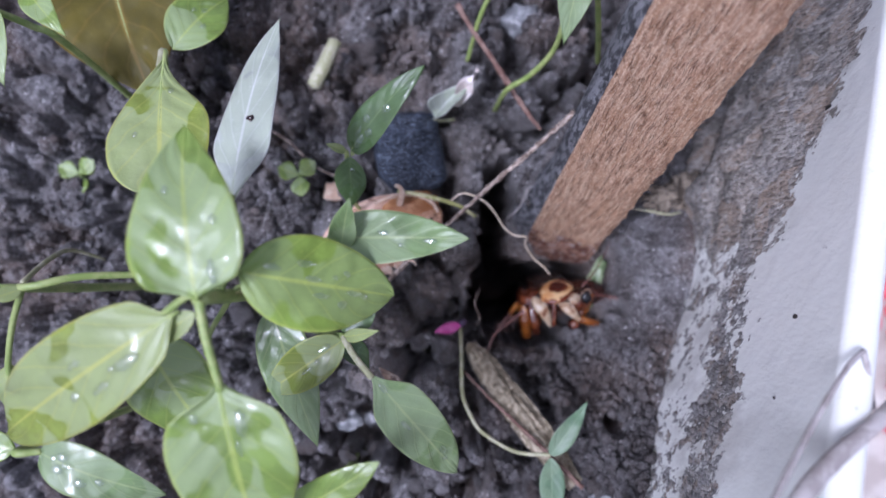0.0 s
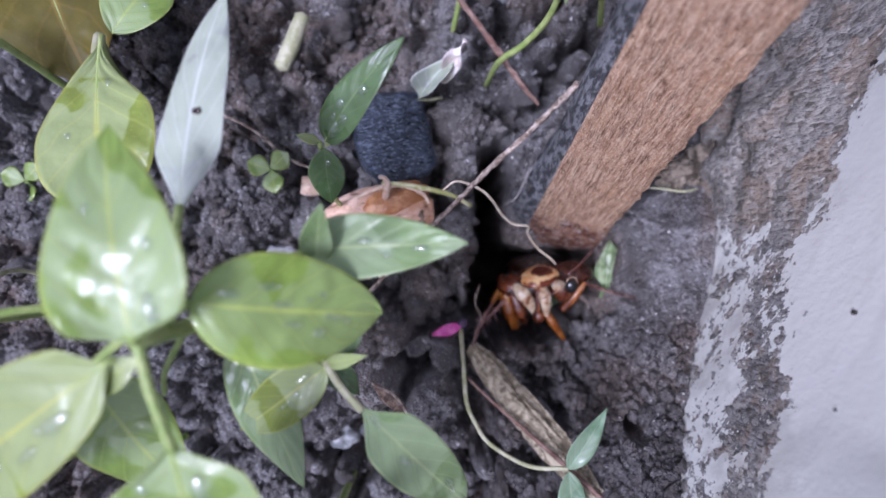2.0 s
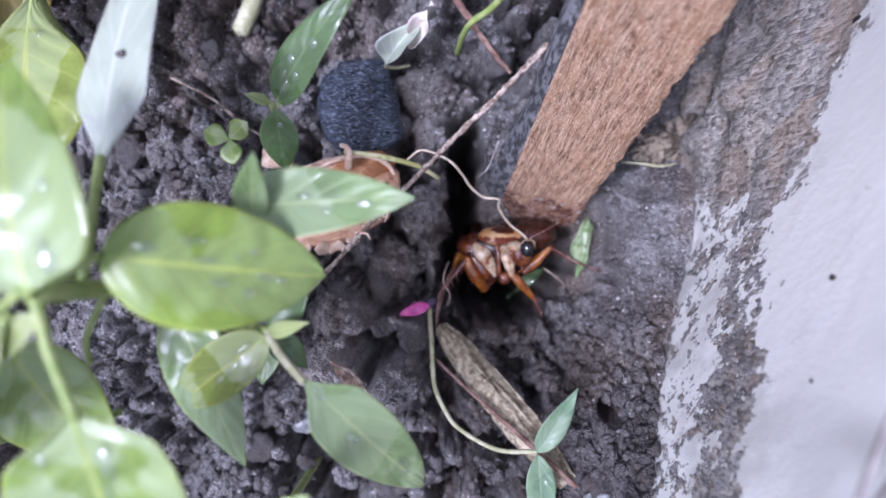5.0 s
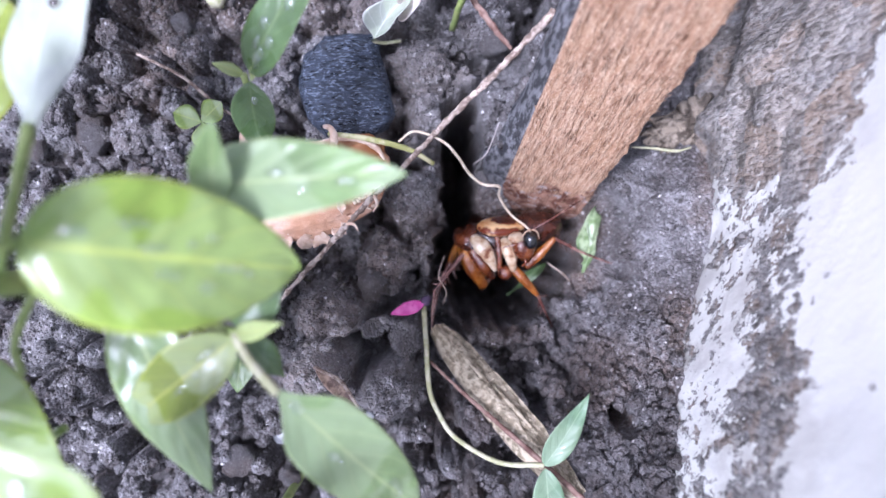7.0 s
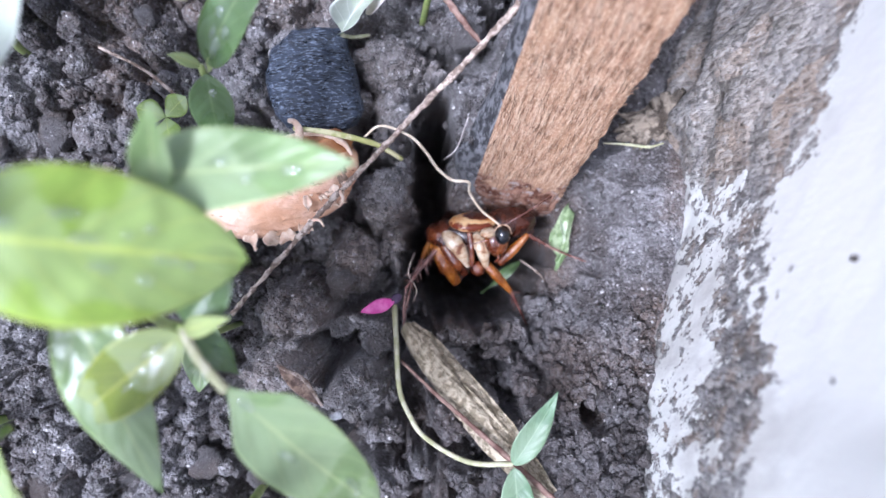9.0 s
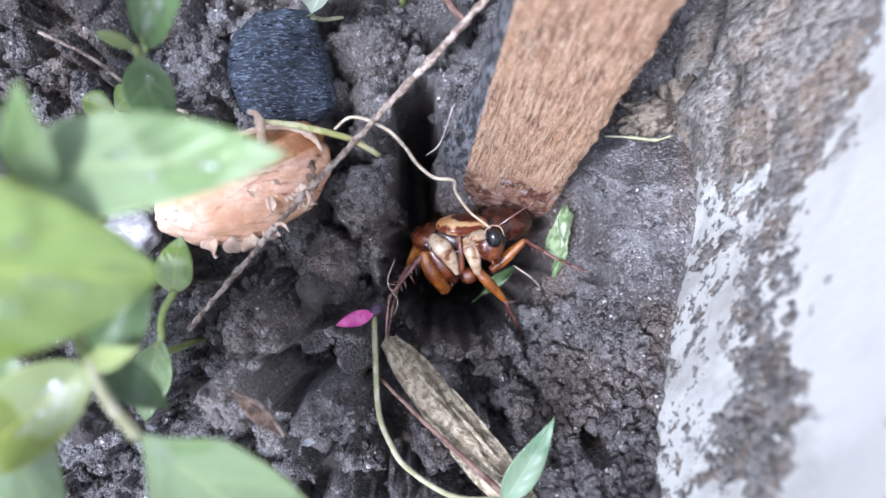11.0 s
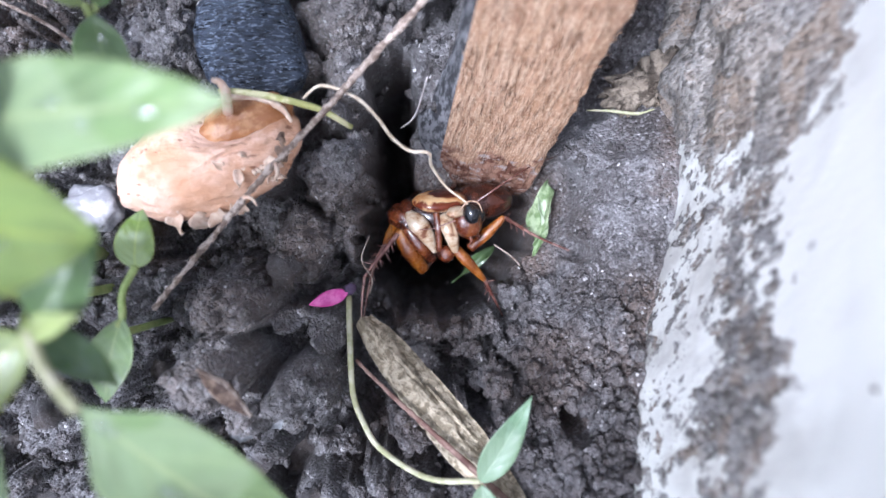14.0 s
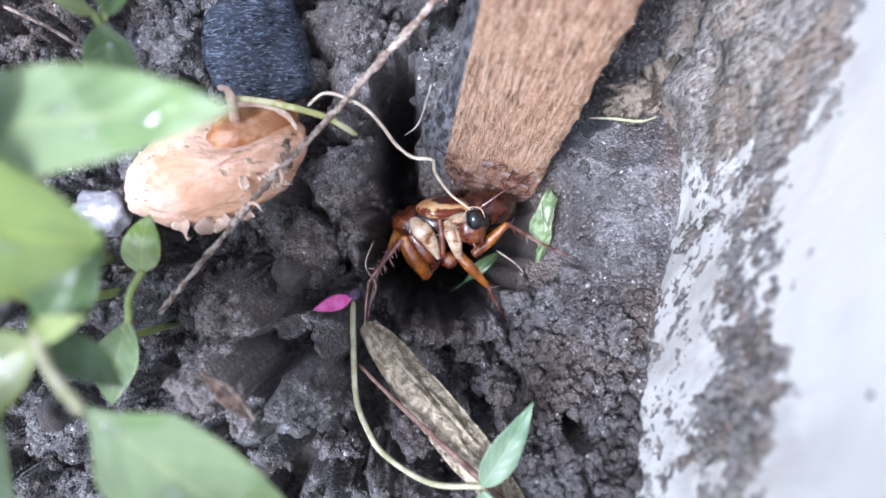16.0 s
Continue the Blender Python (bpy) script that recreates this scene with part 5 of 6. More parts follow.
def build_weed():
    # the weed below the stake, with its pale bent stalk
    p = thing("weed", (0.2, -1.62, -0.75), "small weed with a pale bent stalk and pointed leaf", "weed")
    stem(p, [(0.2, -1.55, -0.8), (0.22, -2.2, -0.35), (0.24, -2.91, -0.1), (0.40, -3.3, 0.2), (0.65, -3.6, 0.5), (1.27, -3.82, 1.1), (1.92, -3.79, 1.42)], (0.05, 0.045, 0.042, 0.04), STEM_PALE, n=36)
    leaf(p, (1.93, -3.80, 1.42), (2.64, -2.72, 1.52), 0.42, LEAF_WEED, 0.018, arch=0.06, fold=0.18, seed=81, swell=0.75)
    leaf(p, (1.95, -3.85, 1.4), (1.98, -5.2, 1.3), 0.5, LEAF_WEED, 0.018, arch=0.06, fold=0.18, seed=82)
    q = thing("weed", (1.0, 3.45, 0.1), "green weed stalks with a pointed leaf behind the stake", "weed")
    stem(q, [(0.97, 3.46, ground(0.97, 3.46)), (1.15, 3.6, 0.5), (1.6, 3.78, 1.05), (1.96, 4.07, 2.0), (1.98, 4.6, 3.5)], (0.06, 0.06, 0.06, 0.05), STEM, n=26)
    leaf(q, (2.05, 4.9, 4.3), (1.82, 3.54, 3.6), 0.62, LEAF_COOL, 0.02, arch=0.05, fold=0.15, seed=83)
    stem(q, [(0.34, 4.54, ground(0.34, 4.54)), (0.59, 5.16, 0.6), (0.95, 5.7, 1.1)], (0.055, 0.05), STEM)
    stem(q, [(3.04, 4.16, 0.6), (2.75, 4.3, 2.0), (2.49, 4.6, 3.1)], (0.06, 0.055), STEM)


build_big_plant()
build_small_plant()
build_pebble_seedling()
build_back_plants()
build_seedlings()
build_weed()

# ---- things on the soil ----
solo("pebble", blob((-0.95, 2.38, -0.45), (0.76, 0.14, 0.05), (-0.12, 0.90, 0.1), (0.05, -0.1, 0.55), 48, 28, 0.13, 1.5, 4, 0.70)[:2], STONE, (-0.95, 2.38, -0.9), "smooth blue-black pebble with fine scratches on soil", "pebble")


def build_nut():
    n = thing("nut_shell", (-1.6, 0.62, ground(-1.6, 0.62)), "broken tan nut shell with a brown kernel and frayed fibres", "nut shell")
    long, wide, up = np.array((1.24, 0.43, 0.0)), np.array((-0.26, 0.72, 0.06)), np.array((0, -0.10, 0.46))
    verts, faces, uvs = blob((-1.50, 0.60, 0.20), long, wide, up, 96, 54, 0.06, 2.2, 9)
    # the broken mouth of the shell, at its upper side
    v = np.array(verts)
    a = (v - np.array((-1.06, 1.10, 0.0)))[:, :2] @ np.array(((0.94, -0.34), (0.34, 0.94)))
    d = np.sqrt((a[:, 0] / 0.74) ** 2 + (a[:, 1] / 0.36) ** 2)
    v[:, 2] -= 0.34 * smooth(1.15, 0.35, d) * (v[:, 2] > 0.2)
    # the wrinkled seam under the mouth, and rows of small pits
    seam = np.exp(-(((a[:, 1] + 0.46 + 0.05 * np.sin(a[:, 0] * 7)) / 0.03) ** 2)) * smooth(1.0, 0.6, np.abs(a[:, 0]))
    v[:, 2] -= 0.06 * seam * (v[:, 2] > 0.25)
    pit = smooth(0.45, 0.75, field(a[:, 0] * 5.5 + 20, a[:, 1] * 9.0 + 20))
    v[:, 2] -= 0.035 * pit * (v[:, 2] > 0.15) * (d > 1)
    part("shell", (v, faces), NUT, n)
    part("kernel", blob((-1.06, 1.04, 0.20), (0.76, 0.27, 0.0), (-0.13, 0.36, 0.02), (0, 0, 0.27), 44, 22, 0.14, 3, 5)[:2], NUT_IN, n, "shiny brown kernel")
    part("stalk_scar", blob((-2.70, 0.24, 0.15), (0.12, 0.02, 0), (0, 0.2, 0), (0, 0, 0.2), 16, 10, 0.3, 3, 5)[:2], DARK, n, "blackened broken end")
    part("stalk_scar", blob((-0.50, 0.74, 0.22), (0.14, 0.06, 0), (-0.05, 0.28, 0), (0, 0, 0.26), 24, 14, 0.2, 3, 6)[:2], HUSK, n, "blackened broken end")
    part("nib", tube([(-1.10, 1.18, 0.6), (-1.02, 1.35, 0.95), (-1.06, 1.48, 1.0), (-1.16, 1.52, 1.02)], (0.07, 0.06, 0.035), 14, 8, 0.08, 3), FIBRE, n, "pale curled nib")
    part("shell_rim", tube([(-1.9, 1.05, 0.42), (-1.45, 1.28, 0.50), (-1.05, 1.38, 0.52), (-0.70, 1.36, 0.52), (-0.42, 1.22, 0.46), (-0.30, 1.04, 0.38)], (0.02, 0.04, 0.05, 0.045, 0.045, 0.03), 40, 7, 0.15, 3), FIBRE, n, "pale torn rim")
    rng = np.random.RandomState(3)
    # papery shreds hang from the lower edge
    for k, (x, y, dx, dy, w) in enumerate(((-2.0, -0.08, 0.06, -0.34, 0.24), (-1.72, -0.14, 0.10, -0.22, 0.30), (-1.45, -0.12, 0.12, -0.20, 0.32), (-1.18, 0.0, 0.14, -0.16, 0.28), (-0.82, 0.30, 0.16, -0.10, 0.22), (-1.02, 0.40, 0.02, -0.26, 0.14), (-1.20, 0.42, -0.16, 0.10, 0.12), (-0.62, 0.42, 0.12, 0.10, 0.16))):
        z = 0.34 if k < 5 else 0.58
        part("shred", blade((x, y, z), (x + dx, y + dy, z - 0.12 + 0.2 * (k > 4)), w, arch=0.15, fold=0.5, wave=0.2, seed=k, nu=16, nv=8, twist=0.7 * (-1) ** k, sharp=0.3), FIBRE, n)
    for k in range(34):
        u = rng.rand()
        x, y = -2.2 + 1.7 * u, 0.05 + 0.28 * u + rng.uniform(-0.16, 0.05)
        if k > 22:
            x, y = -1.1 + 0.65 * rng.rand(), 0.35 + 0.3 * rng.rand()
        z = 0.34 + 0.3 * rng.rand() * (k > 22)
        a = rng.uniform(-3.4, 0.3)
        ln = rng.uniform(0.06, 0.22)
        q = (x + ln * math.cos(a), y + ln * math.sin(a), z - 0.1 + 0.2 * rng.rand())
        part("fibre", tube([(x, y, z), ((x + q[0]) / 2, (y + q[1]) / 2, z + 0.08), q], (0.05, 0.035, 0.006), 8, 5, 0.2, k, 0.4), FIBRE, n)
    return n


build_nut()
solo("grit_stone", blob((-3.22, 0.0, 0.05), (0.42, 0.06, 0), (-0.05, 0.33, 0), (0, 0.02, 0.3), 24, 14, 0.3, 1.8, 12, 0.9)[:2], GRIT_PALE, (-3.22, 0, -0.2), "pale grey translucent grit stone beside the nut shell", "stone")
for x, y, r, s in ((-2.62, 1.55, 0.28, 1), (-1.9, -4.0, 0.42, 2), (-2.3, -3.6, 0.3, 3), (1.6, 5.6, 0.45, 4), (-0.9, -3.3, 0.16, 5), (3.0, -4.9, 0.3, 6)):
    z = ground(x, y) + (0.3 if s == 1 else 0)
    mat = FIBRE if s == 1 else GRIT
    solo("chip_stone" if s != 1 else "nut_shell_chip", blob((x, y, z + r * 0.3), (r, r * 0.2, 0), (-r * 0.2, r * 0.75, 0), (0, 0, r * 0.55), 18, 10, 0.4, 1.9, s + 20)[:2], mat, (x, y, z), "pale grey stone chip pressed into the soil" if s != 1 else "pale tan chip of nut shell on soil", "stone" if s != 1 else "shell chip")


def rod(name, points, radii, material, label, category, n=40, sides=8, rough=0.12, seed=1, group=""):
    return solo(name, tube(points, radii, n, sides, rough, seed), material, points[0], label, category, group)


def build_twigs():
    t = thing("twig", (-2.3, -1.38, 0.45), "long thin dry brown twig lying across the soil to the stake", "twig")
    part("stick", tube([(-2.35, -1.42, 0.42), (-1.4, -0.5, 0.72), (-0.59, 0.28, 0.95), (0.05, 0.85, 1.05), (0.7, 1.44, 1.2), (1.5, 2.1, 1.6), (2.3, 2.8, 1.98)], (0.036, 0.045, 0.042, 0.048, 0.055), 90, 9, 0.30, 4), TWIG, t)
    part("side_shoot", tube([(-0.45, 0.42, 0.98), (-0.40, 0.28, 1.08), (-0.46, 0.16, 1.1)], (0.03, 0.025, 0.01), 10, 6, 0.1), FIBRE, t)
    part("side_shoot", tube([(-0.9, 0.0, 0.9), (-0.78, -0.02, 1.0), (-0.72, -0.12, 0.98)], (0.03, 0.025, 0.01), 10, 6, 0.1), FIBRE, t)
    rod("dry_stalk", [(-1.12, 1.42, 0.85), (-0.7, 1.36, 0.82), (-0.27, 1.27, 0.68), (0.15, 1.15, 0.45), (0.5, 0.95, 0.15)], (0.04, 0.05, 0.05, 0.04), STEM_YELLOW, "yellow-green dry stalk lying from the nut under the twig", "stalk", 26, 8, 0.06)
    rod("root_thread", [(-0.02, 1.22, 1.02), (0.24, 1.36, 1.06), (0.66, 1.20, 0.95), (0.9, 0.97, 0.72), (1.07, 0.73, 0.5), (1.3, 0.55, 0.34), (1.57, 0.50, 0.32), (1.62, 0.36, -0.2), (1.84, 0.06, -0.55), (2.1, -0.16, -0.62), (2.22, -0.30, -0.66)], (0.018, 0.026, 0.027, 0.024, 0.016), ROOT, "thin pale root thread curling down to the stake's foot", "root", 60, 7, 0.05)
    rod("fine_root", [(1.62, 1.55, 0.4), (1.42, 1.1, 0.0), (1.2, 0.95, -0.2)], (0.012, 0.018, 0.008), TWIG_GREY, "fine grey root hair beside the stake", "root", 14, 5, 0.1)
    rod("fine_root", [(0.62, -0.62, -0.3), (0.50, -0.95, -0.1), (0.62, -1.25, -0.3), (0.55, -1.5, -0.6)], (0.010, 0.013, 0.008), TWIG, "fine brown root hair at the edge of the burrow", "root", 16, 5, 0.1)
    rod("reddish_twig", [(0.1, 5.5, 0.3), (0.5, 4.85, 0.25), (0.97, 4.2, 0.15), (1.5, 3.45, -0.05), (1.95, 2.9, -0.2)], (0.075, 0.06, 0.07, 0.04), TWIG_RED, "thin reddish-brown twig on the soil behind the stake", "twig", 40, 8, 0.2)
    rod("brown_stem", [(0.28, -2.5, -0.45), (0.9, -3.05, 0.05), (1.46, -3.51, 0.45), (2.2, -4.13, 1.0), (2.6, -4.5, 1.2)], (0.03, 0.04, 0.045, 0.05), TWIG_RED, "thin brown stem lying along the bark chip", "twig", 40, 7, 0.16)
    rod("brown_stem", [(-4.3, 3.0, 0.2), (-3.6, 2.6, 0.05), (-3.0, 2.05, -0.1), (-2.3, 1.75, 0.0)], (0.03, 0.032, 0.028), TWIG, "thin dark stem lying over the soil", "twig", 24, 6, 0.1)
    g = thing("grey_stalk", (2.75, -3.4, 7.6), "bent grey dry stalks leaning over the planter wall", "stalk")
    part("stalk", tube([(2.9, -2.75, 7.95), (3.14, -2.32, 7.9), (3.94, -1.63, 7.25), (4.55, -1.2, 6.75), (4.82, -1.04, 6.6)], (0.035, 0.032, 0.03), 24, 7, 0.08), TWIG_GREY, g)
    part("stalk", tube([(4.82, -1.04, 6.6), (4.95, -1.4, 6.5), (5.02, -1.75, 6.45)], (0.03, 0.03), 12, 7, 0.08), TWIG_GREY, g)
    part("stalk", tube([(3.2, -3.1, 7.6), (3.57, -2.5, 7.5), (4.2, -2.1, 7.15), (4.89, -1.78, 6.8), (5.6, -1.4, 6.4)], (0.10, 0.10, 0.09), 24, 9, 0.06), TWIG_GREY, g)


build_twigs()


def build_chip():
    # a split, curved slab of bark
    a, b = np.array((0.42, -1.95, -0.75)), np.array((2.55, -4.6, 0.75))
    axis = unit(b - a)
    side = unit(np.cross(axis, (0.2, 0.1, 1)))
    up = np.cross(side, axis)
    verts, faces = [], []
    nu, nv = 60, 14
    for k in (1, 0):
        for i in range(nu):
            u = i / (nu - 1)
            w = 0.34 * math.sin(math.pi * min(1, 0.12 + u * 0.75)) ** 0.7 + 0.03 * float(field(u * 9, 1.5))
            for j in range(nv + 1):
                v = 2 * j / nv - 1
                ridge = 0.06 * float(field(v * 4 + 3, u * 7)) + 0.05 * float(field(v * 9, u * 22)) + 0.07 * math.exp(-((v - 0.1) / 0.16) ** 2)
                z = 0.16 * (1 - v * v) + ridge * k - (0 if k else 0.12)
                verts.append(a + (b - a) * u + side * v * w + up * z)
    w = nv + 1
    m = nu * w
    for i in range(nu - 1):
        for j in range(nv):
            q = i * w + j
            faces.append((q, q + w, q + w + 1, q + 1))
            faces.append((m + q, m + q + 1, m + q + w + 1, m + q + w))
        for j in (0, nv):
            q = i * w + j
            faces.append((q, q + w, m + q + w, m + q))
    ob = thing("bark_chip", a, "long split chip of olive-grey bark half sunk in soil", "bark")
    part("slab", (verts, faces), CHIP, ob)
    rng = np.random.RandomState(4)
    for k in range(4):
        u, v = rng.uniform(0.05, 0.55), rng.uniform(-0.7, 0.7)
        p = a + (b - a) * u + side * v * 0.26 + up * (0.16 * (1 - v * v) + 0.03)
        q = p + axis * rng.uniform(0.4, 1.1) + side * rng.uniform(-0.04, 0.04)
        part("bark_ridge", tube([p, (p + q) / 2 + up * 0.03, q], (0.02, 0.045, 0.015), 14, 6, 0.25, k, 0.5), CHIP, ob)


build_chip()


def build_scraps():
    p = thing("petal", (-0.1, -1.55, -0.75), "small bright magenta petal lying on soil", "petal")
    part("petal_blade", blade((0.22, -1.46, -0.60), (-0.40, -1.62, -0.56), 0.25, arch=0.03, fold=0.1, wave=0.0, swell=0.8, sharp=0, nu=18, nv=8, thick=0.03), PINK, p)
    part("petal_base", blob((0.24, -1.42, -0.62), (0.10, 0.05, 0), (-0.03, 0.08, 0), (0, 0, 0.06), 12, 8, 0.3, 2, 3), plain_material("violet_base", (0.05, 0.03, 0.06), (0.11, 0.07, 0.13)), p, "dull violet base")
    h = thing("seed_husk", (-1.1, -2.36, 1.4), "flat papery brown seed husk on the soil mound", "husk")
    part("husk", blade((-1.38, -2.04, 1.72), (-0.78, -2.68, 1.72), 0.19, arch=0.06, fold=0.45, swell=0.9, sharp=0, nu=18, nv=8), HUSK, h)
    part("rim", tube([(-1.38, -2.06, 1.76), (-1.0, -2.26, 1.84), (-0.78, -2.66, 1.76)], (0.02, 0.03, 0.02), 14, 6, 0.1), TWIG, h)
    s = thing("plant_scrap", (3.45, -0.5, -1.9), "crumpled pale green plant scrap at the stake's foot", "plant scrap")
    part("strip", blade((3.66, 0.12, -1.75), (3.36, -0.98, -1.50), 0.36, arch=0.06, fold=1.1, wave=0.30, seed=3, nu=40, nv=12, twist=1.1, swell=0.9, sharp=0.2), SCRAP, s)
    part("strip", blade((3.50, -0.10, -1.7), (3.46, -0.62, -1.48), 0.22, arch=0.10, fold=0.9, wave=0.2, seed=5, nu=26, nv=10, twist=-0.9, sharp=0.2), SCRAP_PALE, s, "pale underside turned up")
    part("strip", blade((3.56, -0.52, -1.62), (3.30, -1.14, -1.52), 0.20, arch=0.12, fold=0.7, wave=0.25, seed=6, nu=26, nv=10, twist=0.6, sharp=0.4), SCRAP, s)
    g = thing("plant_scrap", (2.3, -1.2, -2.1), "dull green leaf scrap in the shade of the burrow", "plant scrap")
    part("strip", blade((2.75, -0.95, -2.5), (1.95, -1.6, -2.7), 0.22, arch=0.1, fold=0.5, wave=0.3, seed=7, nu=26, nv=10, twist=0.8), LEAF_DARK, g)
    part("root_hair", tube([(2.65, -0.9, -1.7), (2.95, -1.15, -1.55), (3.1, -1.35, -1.6)], (0.012, 0.014, 0.008), 10, 6, 0.1), TWIG, g)
    d = thing("dry_leaf", (4.9, 1.2, -1.1), "crumpled brown dry leaf wedged between stake and wall", "leaf")
    part("blade", blob((5.15, 1.50, -1.05), (0.52, 0.10, 0.1), (-0.12, 0.26, 0.1), (0, -0.1, 0.22), 44, 24, 0.75, 2.1, 8)[:2], DRYLEAF, d)
    part("blade", blob((5.45, 1.78, -0.90), (0.26, 0.16, 0.1), (-0.12, 0.2, 0.1), (0, -0.1, 0.2), 36, 20, 0.8, 2.3, 19)[:2], DRYLEAF, d)
    part("edge", tube([(4.25, 1.22, -1.15), (4.6, 1.16, -1.0), (5.0, 1.08, -0.9), (5.25, 1.12, -0.8)], (0.012, 0.026, 0.03, 0.012), 20, 6, 0.15), STEM_PALE, d, "pale rolled edge")
    f = thing("dead_leaf", (0.1, 3.5, 0.0), "curled pale grey-green withered leaf on soil", "leaf")
    part("blade", blade((-0.40, 3.10, -0.05), (0.42, 3.80, 0.45), 0.42, (-0.3, 0.3, 0.9), 0.10, 1.2, 0.30, twist=1.0, seed=9, nu=30, nv=14), LEAF_PALE, f)
    part("blade", blade((0.05, 3.45, 0.15), (0.55, 4.02, 0.55), 0.34, (0.4, -0.2, 0.9), 0.16, 1.0, 0.40, twist=-1.2, seed=10, nu=26, nv=12, sharp=0.2), BLEACHED, f, "bleached pinkish-white tip")
    part("stalk", tube([(-0.40, 3.10, -0.05), (-0.25, 3.1, -0.2), (0.05, 3.15, -0.3)], (0.04, 0.03), 10, 6, 0.1), STEM_PALE, f)


build_scraps()

# ---- loose clods on the bed ----
def build_clods():
    rng = np.random.RandomState(17)
    shapes = [blob((0, 0, 0), (1, 0, 0), (0, 0.85, 0), (0, 0, 0.75), 18, 11, 0.42, 1.5, s + 40)[:2] for s in range(8)]
    meshes = [mesh_of("clod", s, CRUMB, Matrix()) for s in shapes]
    done = 0
    while done < 60:
        x, y = rng.uniform(-8.5, 4.6), rng.uniform(-5.2, 6.0)
        r = 0.14 + 0.30 * rng.rand() ** 2
        busy = (-3.2 < x < 0.2 and -0.4 < y < 3.3) or (0.1 < x < 4.6 and -2.2 < y < 2.6) or (0 < x < 2.8 and y < -1.4) or (-1.6 < x < -0.5 and -3 < y < -1.8)
        if busy or x > wall_x(y, 0) - 0.4:
            continue
        ob = new("clod", meshes[rng.randint(8)])
        ob.parent = SOIL_OB
        ob.matrix_basis = Matrix.Translation(Vector((x, y, ground(x, y) + r * 0.2)) * C) @ pose(0, 0, 0, *rng.uniform(-180, 180, 3)) @ Matrix.Diagonal((r, r, r, 1))
        done += 1


build_clods()

# ---- cockroach ----
def facing(at, head, back):
    """The pose of an animal at a place, whose head and back point the given ways."""
    x = Vector(head).normalized()
    y = Vector(back).cross(x).normalized()
    z = x.cross(y)
    m = Matrix((x, y, z)).transposed().to_4x4()
    return Matrix.Translation(Vector(at) * C) @ m


REST_HEAD, REST_BACK = (0.46, -0.36, 0.81), (0.08, 0.95, 0.24)
BODY = facing((1.74, -0.16, -0.92), REST_HEAD, REST_BACK)


def roach_point(x, y, z):
    """A place on the resting animal: along it (head ahead), to its left, towards its back; in centimetres of the plan."""
    return np.array(BODY @ (Vector((x, y, z)) * C)) / C


def roach_way(x, y, z):
    return np.array(BODY.to_3x3() @ Vector((x, y, z)))


def body_blob(at, half, nu=28, nv=18, rough=0.0, seed=0, tilt=0.0, boxy=1.0):
    c, s = math.cos(radians(tilt)), math.sin(radians(tilt))
    return blob(roach_point(*at), roach_way(half[0] * c, 0, -half[0] * s), roach_way(0, half[1], 0), roach_way(half[2] * s, 0, half[2] * c), nu, nv, rough, 3.0, seed, boxy)


